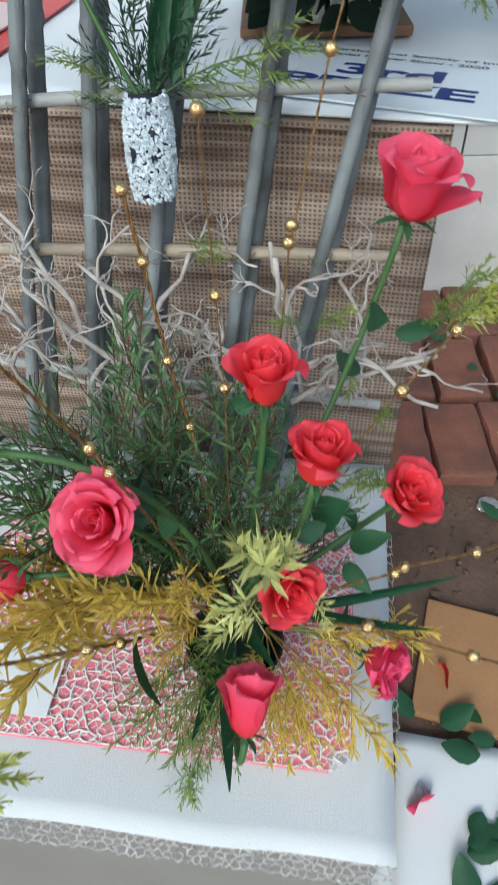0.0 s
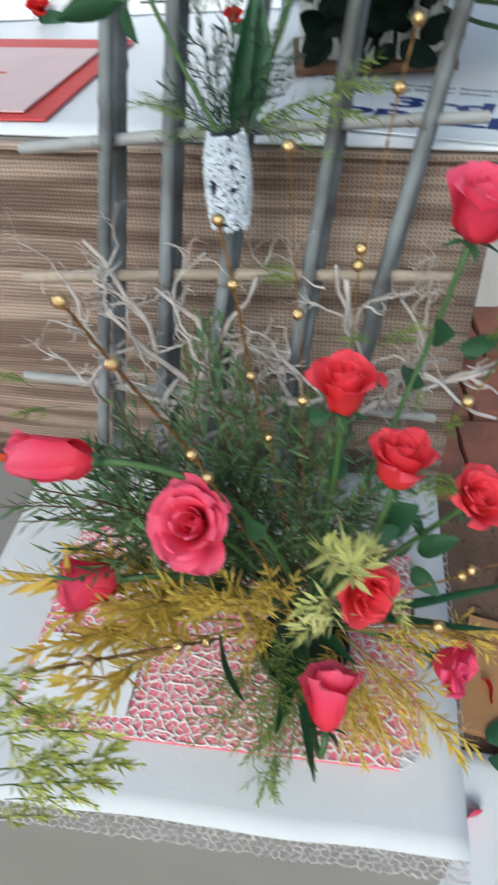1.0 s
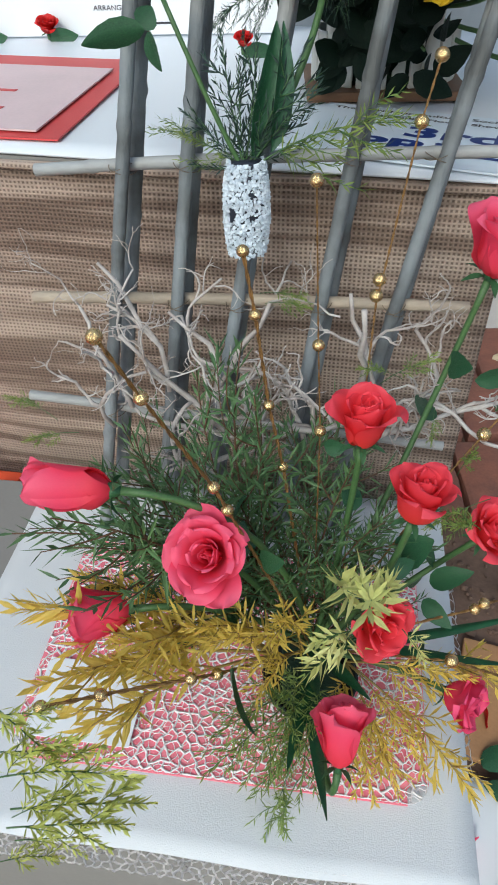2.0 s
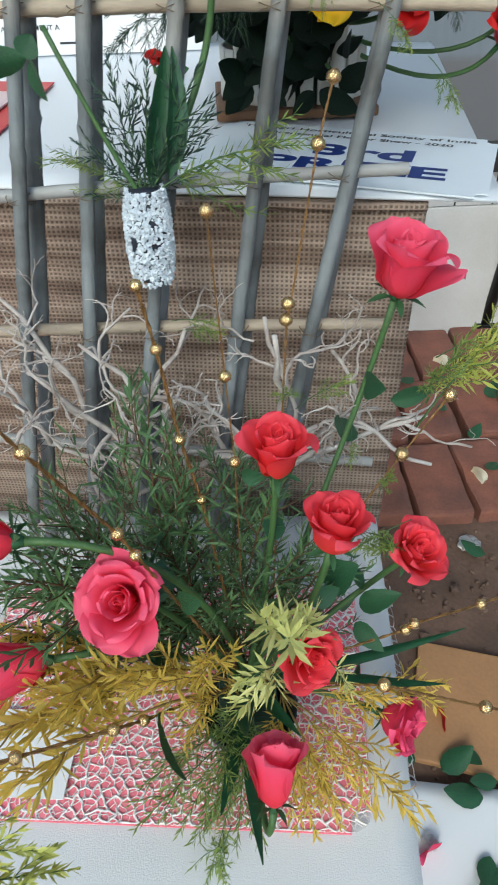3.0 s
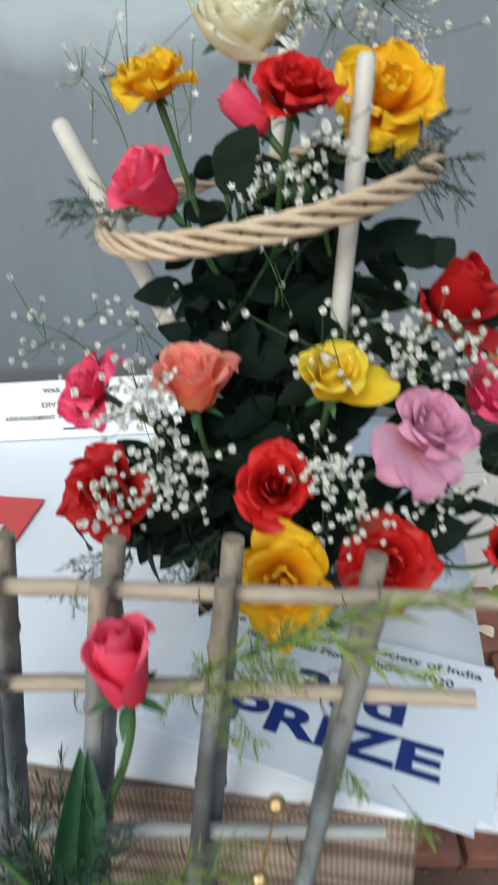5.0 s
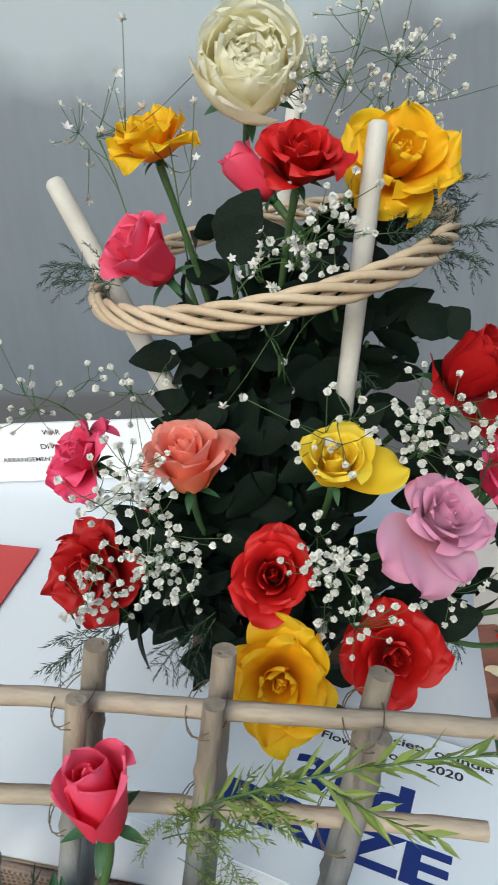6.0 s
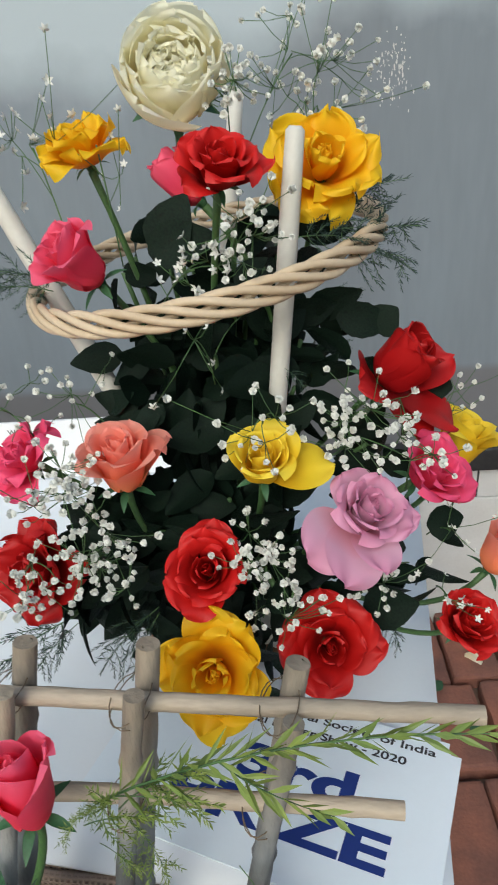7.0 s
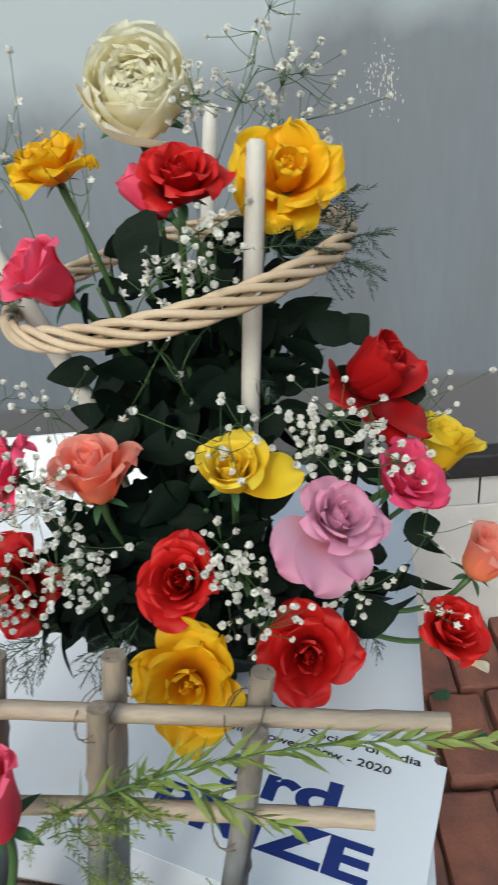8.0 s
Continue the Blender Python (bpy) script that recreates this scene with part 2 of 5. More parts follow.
def wall_material():
    """Grey paint with run-down damp streaks and a paler weathered band above."""
    m = material("grey_painted_wall", (0.2, 0.236, 0.275), 0.42, 0, 0.2, 3.0, 45, 0.15, (0.16, 0.18, 0.205), (1, 1, 0.18))
    n, l = m.node_tree.nodes, m.node_tree.links
    co, sep, edge = n.new("ShaderNodeTexCoord"), n.new("ShaderNodeSeparateXYZ"), n.new("ShaderNodeTexNoise")
    edge.inputs["Scale"].default_value, edge.inputs["Detail"].default_value = 1.6, 6
    l.new(co.outputs["Object"], sep.inputs[0])
    l.new(co.outputs["Object"], edge.inputs["Vector"])
    add = n.new("ShaderNodeMath")
    add.operation = "MULTIPLY_ADD"
    add.inputs[1].default_value = 0.7
    l.new(edge.outputs["Fac"], add.inputs[0])
    l.new(sep.outputs[2], add.inputs[2])
    ramp = n.new("ShaderNodeValToRGB")
    ramp.color_ramp.elements[0].position, ramp.color_ramp.elements[0].color = 0.0, (0, 0, 0, 1)
    ramp.color_ramp.elements[1].position, ramp.color_ramp.elements[1].color = 0.16, (1, 1, 1, 1)
    sub = n.new("ShaderNodeMath")
    sub.operation = "SUBTRACT"
    sub.inputs[1].default_value = 2.03
    l.new(add.outputs[0], sub.inputs[0])
    l.new(sub.outputs[0], ramp.inputs[0])
    mix = n.new("ShaderNodeMix")
    mix.data_type = "RGBA"
    mix.inputs[7].default_value = (0.4, 0.465, 0.51, 1)
    hsv = next(x for x in n if x.type == "HUE_SAT")
    l.new(ramp.outputs[0], mix.inputs[0])
    l.new(hsv.outputs[0], mix.inputs[6])
    dado, low = n.new("ShaderNodeMath"), n.new("ShaderNodeMix")
    dado.operation, dado.use_clamp = "MULTIPLY_ADD", True
    wob = n.new("ShaderNodeMath")
    wob.operation = "MULTIPLY_ADD"
    wob.inputs[1].default_value = 0.05
    l.new(edge.outputs["Fac"], wob.inputs[0])
    l.new(sep.outputs[2], wob.inputs[2])
    l.new(wob.outputs[0], dado.inputs[0])
    dado.inputs[1].default_value, dado.inputs[2].default_value = -40.0, 40.0 * 0.975
    low.data_type = "RGBA"
    low.inputs[7].default_value = (0.15, 0.152, 0.165, 1)
    l.new(dado.outputs[0], low.inputs[0])
    l.new(mix.outputs[2], low.inputs[6])
    l.new(low.outputs[2], n["Principled BSDF"].inputs["Base Color"])
    return m


def cane_material():
    """Bamboo, straw-coloured above and mottled grey towards the foot."""
    m = material("two_tone_cane", (0.44, 0.36, 0.26), 0.62, 0, 0.5, 38, 220, 0.7, (0.2, 0.16, 0.12), (1, 1, 0.3))
    n, l = m.node_tree.nodes, m.node_tree.links
    co, sep, mottle = n.new("ShaderNodeTexCoord"), n.new("ShaderNodeSeparateXYZ"), n.new("ShaderNodeTexNoise")
    mottle.inputs["Scale"].default_value, mottle.inputs["Detail"].default_value = 14.0, 5
    l.new(co.outputs["Object"], sep.inputs[0])
    l.new(co.outputs["Object"], mottle.inputs["Vector"])
    add = n.new("ShaderNodeMath")
    add.operation = "MULTIPLY_ADD"
    add.inputs[1].default_value = 0.22
    l.new(mottle.outputs["Fac"], add.inputs[0])
    l.new(sep.outputs[2], add.inputs[2])
    ramp = n.new("ShaderNodeValToRGB")
    ramp.color_ramp.elements[0].position, ramp.color_ramp.elements[0].color = 0.66, (0, 0, 0, 1)
    ramp.color_ramp.elements[1].position, ramp.color_ramp.elements[1].color = 0.80, (1, 1, 1, 1)
    l.new(add.outputs[0], ramp.inputs[0])
    grey = n.new("ShaderNodeValToRGB")
    grey.color_ramp.elements[0].position, grey.color_ramp.elements[0].color = 0.35, (0.085, 0.09, 0.09, 1)
    grey.color_ramp.elements[1].position, grey.color_ramp.elements[1].color = 0.65, (0.25, 0.28, 0.3, 1)
    l.new(mottle.outputs["Fac"], grey.inputs[0])
    mix = n.new("ShaderNodeMix")
    mix.data_type = "RGBA"
    hsv = next(x for x in n if x.type == "HUE_SAT")
    l.new(ramp.outputs[0], mix.inputs[0])
    l.new(grey.outputs[0], mix.inputs[6])
    l.new(hsv.outputs[0], mix.inputs[7])
    l.new(mix.outputs[2], n["Principled BSDF"].inputs["Base Color"])
    return m


M["burlap"], M["wall"], M["cane"] = burlap_material(), wall_material(), cane_material()


# ---- building helpers ----
def mesh_of(name, verts, faces, smooth=True, uvs=None):
    me = bpy.data.meshes.new(name)
    me.from_pydata([tuple(v) for v in verts], [], faces)
    if smooth:
        me.polygons.foreach_set("use_smooth", [True] * len(me.polygons))
    if uvs is not None:
        layer = me.uv_layers.new(name="petal")
        idx = np.empty(len(me.loops), dtype=np.int32)
        me.loops.foreach_get("vertex_index", idx)
        layer.data.foreach_set("uv", np.asarray(uvs, dtype=np.float32)[idx].ravel())
    me.update()
    return me


def part(name, me, mat, parent=None, label="", m=None):
    """Links a mesh as one object under parent, at the local pose m; the material sits on the object."""
    if isinstance(me, bmesh.types.BMesh):
        bm, me = me, bpy.data.meshes.new(name)
        bm.to_mesh(me)
        bm.free()
    if not me.materials:
        me.materials.append(None)
    ob = new(name, me)
    ob.material_slots[0].link = "OBJECT"
    ob.material_slots[0].material = mat
    if parent:
        ob.parent = parent
    if m is not None:
        ob.matrix_basis = m
    if label:
        ob["label"] = label
    return ob


def thing(name, at=(0, 0, 0), label="", category="", group="", m=None, kind=""):
    ob = new(name)
    ob.empty_display_size = 0.01
    ob.matrix_basis = m if m is not None else Matrix.Translation(at)
    return tagged(ob, label, category, group, kind)


def box(bm, x0, x1, y0, y1, z0, z1, bevel=0.0, m=None):
    made = bmesh.ops.create_cube(bm, size=1, matrix=Matrix.Translation(((x0 + x1) / 2, (y0 + y1) / 2, (z0 + z1) / 2)) @ Matrix.Diagonal((x1 - x0, y1 - y0, z1 - z0, 1)))
    if bevel:
        vs = set(made["verts"])
        bmesh.ops.bevel(bm, geom=[e for e in bm.edges if e.verts[0] in vs], offset=bevel, segments=2, affect="EDGES", profile=0.6)
    return bm


def boxed(*a, **k):
    return box(bmesh.new(), *a, **k)


def tube(points, radii, sides=8, caps=True):
    """Verts and faces of a tube along points; radii: one number or one a point."""
    pts = [Vector(p) for p in points]
    rad = [radii] * len(pts) if isinstance(radii, (int, float)) else radii
    verts, faces = [], []
    side = None
    for i, p in enumerate(pts):
        d = (pts[min(i + 1, len(pts) - 1)] - pts[max(i - 1, 0)]).normalized()
        if side is None:
            side = d.orthogonal().normalized()
        side = (side - d * side.dot(d)).normalized()
        up = d.cross(side)
        for k in range(sides):
            a = 2 * math.pi * k / sides
            verts.append(p + (side * math.cos(a) + up * math.sin(a)) * rad[i])
    for i in range(len(pts) - 1):
        for k in range(sides):
            a, b = i * sides + k, i * sides + (k + 1) % sides
            faces.append((a, b, b + sides, a + sides))
    if caps:
        faces.append(tuple(range(sides))[::-1])
        faces.append(tuple(range(len(verts) - sides, len(verts))))
    return verts, faces


def join(pieces):
    verts, faces = [], []
    for v, f in pieces:
        o = len(verts)
        verts.extend(v)
        faces.extend(tuple(i + o for i in q) for q in f)
    return verts, faces


def bend(a, b, c, n=8):
    a, b, c = Vector(a), Vector(b), Vector(c)
    return [a * (1 - t) ** 2 + b * 2 * t * (1 - t) + c * t * t for t in (i / n for i in range(n + 1))]


def along(at, way, roll=0.0, size=1.0):
    """A pose whose z runs along way and whose x hangs down as far as it can."""
    z = Vector(way).normalized()
    down = Vector((0, 0, -1)) if abs(z.z) < 0.97 else Vector((0, -1, 0))
    x = (down - z * down.dot(z)).normalized()
    y = z.cross(x)
    m = Matrix((x, y, z)).transposed().to_4x4()
    return Matrix.Translation(at) @ m @ Matrix.Rotation(roll, 4, "Z") @ Matrix.Scale(size, 4)


def leaf_shape(length, width, fold=0.25, curl=0.15, n=5, teeth=0.0):
    """An ovate blade along z that folds about its midrib and curls towards x."""
    verts, faces = [], []
    for i in range(n + 1):
        t = i / n
        w = width * 0.5 * math.sin(math.pi * min(1, t ** 0.8 * 0.97 + 0.02)) ** 0.8 * (1 + teeth * (i % 2))
        x = curl * length * t * t
        for s in (-1, -0.5, 0, 0.5, 1):
            verts.append(Vector((x - fold * w * abs(s), s * w, t * length)))
    for i in range(n):
        for k in range(4):
            a = i * 5 + k
            faces.append((a, a + 1, a + 6, a + 5))
    return verts, faces


def needle_shape(length, width, bow=0.12):
    return [Vector(v) for v in ((0, -width * 0.15, 0), (0, width * 0.15, 0), (bow * length * 0.4, width * 0.5, length * 0.45), (bow * length * 0.2, 0, length * 0.45),
            (bow * length * 0.4, -width * 0.5, length * 0.45), (bow * length, 0, length))], [(0, 1, 2, 3), (0, 3, 4), (3, 2, 5), (4, 3, 5)]


def moved(shape, m):
    return [m @ v for v in shape[0]], shape[1]


def sprig(seed, length, needle, width, count, twigs=5, droop=0.25, angle=55, bare=0.15, twig_len=0.4, stem_r=0.0012):
    """A leafy spray along z: a bowed stem, side twigs, and small leaves all round. Returns stem mesh and leaf mesh."""
    rng = random.Random(seed)
    stems, leaves = [], []
    main = bend((0, 0, 0), (0, rng.uniform(-.05, .05) * length, length * 0.55), (droop * length, rng.uniform(-.08, .08) * length, length * 0.95), 9)
    lines = [(main, 1.0)]
    for k in range(twigs):
        f = bare + (0.9 - bare) * (k + rng.random() * 0.6) / max(1, twigs)
        i = min(8, int(f * 9))
        base = main[i]
        d = (main[i + 1] - main[i]).normalized()
        side = Matrix.Rotation(rng.uniform(0, 6.28), 3, d) @ d.orthogonal().normalized()
        ln = length * twig_len * (1.1 - f * 0.7) * rng.uniform(0.7, 1.15)
        tip = base + (d * 0.8 + side * 0.7).normalized() * ln + Vector((droop * ln * 0.5, 0, 0))
        lines.append((bend(base, base + (d * 0.5 + side) * ln * 0.4, tip, 5), ln / length))
    total = sum(f for _, f in lines)
    for pts, f in lines:
        stems.append(tube(pts, [stem_r * (1 - 0.7 * i / len(pts)) * (1 if f == 1.0 else 0.6) for i in range(len(pts))], 5))
        k = max(4, int(count * f / total))
        start = bare if f == 1.0 else 0.05
        for j in range(k):
            t = start + (1 - start) * (j + rng.random()) / k
            s = t * (len(pts) - 1)
            i = min(len(pts) - 2, int(s))
            p = pts[i].lerp(pts[i + 1], s - i)
            d = (pts[i + 1] - pts[i]).normalized()
            a = math.radians(angle * (1.05 - 0.6 * t) * rng.uniform(0.75, 1.2))
            side = Matrix.Rotation(j * 2.4 + rng.uniform(-.5, .5), 3, d) @ d.orthogonal().normalized()
            way = d * math.cos(a) + side * math.sin(a)
            size = needle * rng.uniform(0.7, 1.15) * (1.1 - 0.45 * t)
            m = along(p, way, rng.uniform(0, 6.28))
            leaves.append(moved(needle_shape(size, width * rng.uniform(0.8, 1.2)), m))
    return mesh_of("stem", *join(stems)), mesh_of("leaves", *join(leaves), smooth=False)


def aim(root, tip, size_ref):
    """Pose of a spray from root to tip, for a spray mesh of length size_ref."""
    way = Vector(tip) - Vector(root)
    return along(root, way, 0.0, way.length / size_ref)


# ---- setting ----
def ground():
    verts, faces, n = [], [], 60
    for i in range(n + 1):
        for j in range(n + 1):
            x, y = (-1 + 2 * i / n), (-1 + 2 * j / n)
            x, y = 60 * x * abs(x) ** 2 + 0.8, 60 * y * abs(y) ** 2 + 1.2
            near = abs(x - 0.8) < 3 and abs(y - 1.2) < 3
            verts.append((x, y, (noise.noise(Vector((x * 6, y * 6, 0))) * 0.012 if near else 0.0)))
    for i in range(n):
        for j in range(n):
            a = i * (n + 1) + j
            faces.append((a, a + n + 1, a + n + 2, a + 1))
    ob = part("ground", mesh_of("ground", verts, faces), M["soil"])
    return tagged(ob, "damp brown soil under the flower stands", "ground", kind="structure")


ground()

WALL_Y = 2.2
wall = part("wall_north", boxed(-6, 6, WALL_Y, WALL_Y + 0.2, 0.62, 4.2), M["wall"])
tagged(wall, "grey painted wall with damp streaks and a paler band", "wall", kind="structure")
plinth = part("wall_plinth", boxed(-6, 6, WALL_Y - 0.04, WALL_Y + 0.2, -0.05, 0.51, 0.004), M["plinth"])
tagged(plinth, "whitewashed low wall under a row of pale tiles", "wall", kind="structure")
sill = part("sill", boxed(-6, 6, WALL_Y - 0.07, WALL_Y - 0.002, 0.627, 0.705, 0.008), M["granite"])
tagged(sill, "dark polished stone sill along the grey wall", "sill", kind="structure")
tiling = part("tile_band", boxed(-6, 6, WALL_Y - 0.03, WALL_Y + 0.15, 0.51, 0.625), M["granite"])
tagged(tiling, "row of pale upright tiles with dark joints", "tiles", kind="structure")



def spatter():
    """Flecks of whitewash splashed on the grey wall, with short runs below them."""
    rng, pieces = random.Random(21), []
    for k in range(130):
        x, z, r = rng.gauss(0, 0.024), rng.gauss(0, 0.034), rng.uniform(0.0006, 0.0019)
        n, run = 6, rng.choice((1.0, 1.3, 3.5))
        ring = [Vector((x + r * math.cos(a), -0.0012, z + r * run * math.sin(a))) for a in (2 * math.pi * i / n for i in range(n))]
        pieces.append((ring + [v + Vector((0, 0.001, 0)) for v in ring], [tuple(range(n))] + [(i, n + i, n + (i + 1) % n, (i + 1) % n) for i in range(n)]))
    ob = part("whitewash_flecks", mesh_of("whitewash_flecks", *join(pieces), smooth=False), M["plinth"], wall, "flecks of splashed whitewash", Matrix.Translation((0.46, WALL_Y, 1.70)))
    tagged(ob, kind="stuff")


spatter()


def table_frame(u, v, z=0.0):
    """Where a point of the burlap stand lies: u along its front, v towards its back."""
    c, s = math.cos(radians(9)), math.sin(radians(9))
    return Vector((0.186 + u * c + v * s, 0.676 - u * s + v * c, z))


TABLE = Matrix.Translation((0.186, 0.676, 0)) @ Matrix.Rotation(radians(-9), 4, "Z")
# the trellis and what is tied to it lean back against the stand
LEAN_BACK = Matrix.Translation((0, 0.68, 1.15)) @ Matrix.Rotation(radians(-8), 4, "X") @ Matrix.Translation((0, -0.68, -1.07))


def burlap_stand():
    root = thing("display_stand", m=TABLE, label="long display stand wrapped in brown burlap with a white top", category="stand")
    verts, faces, nx, nz = [], [], 60, 24
    for j in range(nz + 1):
        for i in range(nx + 1):
            u, z = -1.7 + 1.7 * i / nx, 1.138 * j / nz
            wave = 0.006 * noise.noise(Vector((u * 5, z * 2, 3))) + 0.004 * math.sin(z * 90 + 3 * noise.noise(Vector((u * 3, z * 3, 8))))
            verts.append((u, wave * min(1, (1.138 - z) * 12), z))
    for j in range(nz):
        for i in range(nx):
            a = j * (nx + 1) + i
            faces.append((a, a + 1, a + nx + 2, a + nx + 1))
    front = part("front_cover", mesh_of("front_cover", verts, faces), M["burlap"], root, "brown burlap stretched over slats")
    front.modifiers.new("thickness", "SOLIDIFY").thickness = 0.004
    part("side_cover", boxed(-0.004, 0.001, 0.004, 0.7, 0, 1.137), M["burlap"], root)
    part("hem", mesh_of("hem", *tube([(-1.7 + 0.05 * i, -0.004 + 0.002 * math.sin(i * 1.7), 1.134) for i in range(35)], 0.005, 6)), M["burlap"], front)
    part("deck", boxed(-1.7, -0.006, 0.008, 0.7, 1.113, 1.14), M["taupe"], root)
    return root


burlap_stand()


def sheet(name, corners, z, mat, label, category, thick=0.003, lift=0.0, seed=0):
    """A flat sheet with a slight wave, from four corners in the plan, with one thickness."""
    a, b, c, d = [Vector((*p, 0)) for p in corners]
    verts, faces, n = [], [], 16
    for j in range(n + 1):
        for i in range(n + 1):
            s, t = i / n, j / n
            p = a.lerp(b, s).lerp(d.lerp(c, s), t)
            verts.append((p.x, p.y, z + lift * noise.noise(Vector((p.x * 4, p.y * 4, seed))) + lift))
    for j in range(n):
        for i in range(n):
            k = j * (n + 1) + i
            faces.append((k, k + 1, k + n + 2, k + n + 1))
    base = Vector(verts[0])
    ob = part(name, mesh_of(name, [Vector(v) - base for v in verts], faces), mat, m=Matrix.Translation(base))
    ob.modifiers.new("thickness", "SOLIDIFY").thickness = thick
    return tagged(ob, label, category)


def plan(*uv):
    return [tuple(table_frame(u, v)[:2]) for u, v in uv]


sheet("table_sheet", plan((-1.3, 0.03), (0.07, -0.012), (0.07, 0.69), (-1.3, 0.69)), 1.144, M["sheet"], "white laminated sheet covering the burlap stand", "sheet", 0.003, 0.001)


def poster():
    at = Vector((-0.31, 0.792, 1.15))
    root = thing("poster", at, "red-bordered poster with a faded pink panel lying on the sheet", "poster")
    for name, pts, z, mat in (("border", ((-0.296, 0.79), (-0.252, 1.15), (-0.85, 1.27), (-0.85, 0.875)), 0.0, "red_print"), ("panel", ((-0.325, 0.81), (-0.288, 1.085), (-0.82, 1.2), (-0.82, 0.9)), 0.004, "pink_print")):
        vs = [Vector((x, y, 1.15 + z)) - at for x, y in pts]
        part(name, mesh_of(name, vs + [v - Vector((0, 0, 0.002)) for v in vs], [(0, 1, 2, 3), (4, 7, 6, 5), (0, 4, 5, 1), (1, 5, 6, 2), (2, 6, 7, 3), (3, 7, 4, 0)], False), M[mat], root)
    for x, y, w in ((-0.42, 0.98, 0.05), (-0.46, 0.95, 0.03), (-0.40, 0.90, 0.02), (-0.5, 0.99, 0.04)):
        part("print_bar", boxed(-w / 2, w / 2, -0.004, 0.004, 0, 0.0006), M["red_print"], root, "", Matrix.Translation(Vector((x, y, 1.1542)) - at) @ Matrix.Rotation(radians(-14), 4, "Z"))


poster()


# ---- prize card ----
CARD = Matrix.Translation((0.289, 0.807, 1.149)) @ Matrix.Rotation(radians(-22), 4, "Z")


def words(text, x0, x1, y0, y1, mat, parent, m=None, bold=0.0, name="lettering"):
    """Lettering that fills a box from its baseline to its cap height."""
    cu = bpy.data.curves.new(name, "FONT")
    cu.body, cu.size, cu.offset, cu.extrude = text, 1.0, bold, 0.0
    tmp = bpy.data.objects.new("tmp", cu)
    scene.collection.objects.link(tmp)
    me = bpy.data.meshes.new_from_object(tmp.evaluated_get(bpy.context.evaluated_depsgraph_get()))
    bpy.data.objects.remove(tmp)
    xs = [v.co.x for v in me.vertices]
    sx, sy = (x1 - x0) / (max(xs) - min(xs)), (y1 - y0) / 0.7
    for v in me.vertices:
        v.co = (x0 + (v.co.x - min(xs)) * sx, y0 + v.co.y * sy, 0)
    return part(name, me, mat, parent, m=m if m is not None else Matrix.Translation((0, 0, 0.0024)))


def prize_card():
    root = thing("prize_card", m=CARD, label="white prize card with navy lettering lying on the table sheet", category="card")
    bm = boxed(-0.31, 0.008, -0.172, 0, 0, 0.002)
    corner = [e for e in bm.edges if abs(e.verts[0].co.z - e.verts[1].co.z) > 0.001]
    bmesh.ops.bevel(bm, geom=corner, offset=0.012, segments=5, affect="EDGES")
    part("board", bm, M["card"], root)
    words("The Agri-Horticultural Society of India", -0.285, -0.014, -0.019, -0.011, M["black_ink"], root, bold=0.02)
    words("Bicentennial Flower Show - 2020", -0.25, -0.038, -0.036, -0.028, M["black_ink"], root, bold=0.02)
    words("3rd", -0.182, -0.074, -0.093, -0.06, M["ink"], root, bold=0.035)
    words("PRIZE", -0.232, -0.035, -0.137, -0.106, M["ink"], root, bold=0.035)
    return root


prize_card()


def back_board():
    at = Vector((-0.3, 1.34, 1.148))
    root = thing("entry_board", at, "low white board with printed entry lines standing behind the poster", "board")
    part("board", boxed(-0.7, 0.27, 0, 0.006, 0, 0.104, 0.001), M["paper"], root)
    up = Matrix.Translation((0, -0.0008, 0)) @ Matrix.Rotation(radians(90), 4, "X")
    for text, p0, p1, h in (("WAR", (-0.289, 1.339, 1.232), (-0.260, 1.339, 1.231), 0.009), ("DIV", (-0.296, 1.339, 1.207), (-0.272, 1.339, 1.205), 0.009), ("ARRANGEMENT A", (-0.363, 1.339, 1.185), (-0.266, 1.339, 1.181), 0.0075)):
        words(text, p0[0] - at.x, p1[0] - at.x, p0[2] - at.z, p0[2] - at.z + h, M["black_ink"], root, up, 0.01, "printed_line")
    part("small_print", boxed(0.03, 0.075, -0.0012, -0.0004, 0.016, 0.019), M["black_ink"], root)


back_board()


# ---- front pedestal, cloth and mat ----
PED = Matrix.Translation((0.119, 0.181, 0)) @ Matrix.Rotation(radians(-5.7), 4, "Z")


def pedestal():
    root = thing("pedestal", m=PED, label="low taupe pedestal under a white cloth", category="pedestal")
    part("front_panel", boxed(-0.62, -0.006, 0.01, 0.022, 0, 0.712, 0.002), M["taupe"], root)
    part("side_panel", boxed(-0.02, -0.006, 0.024, 0.43, 0, 0.712, 0.002), M["taupe"], root)
    part("side_panel", boxed(-0.62, -0.605, 0.024, 0.43, 0, 0.712, 0.002), M["taupe"], root)
    part("back_panel", boxed(-0.603, -0.022, 0.415, 0.43, 0, 0.712, 0.002), M["taupe"], root)
    part("top", boxed(-0.622, -0.003, 0.006, 0.435, 0.713, 0.73, 0.003), M["taupe"], root)
    return root


pedestal()


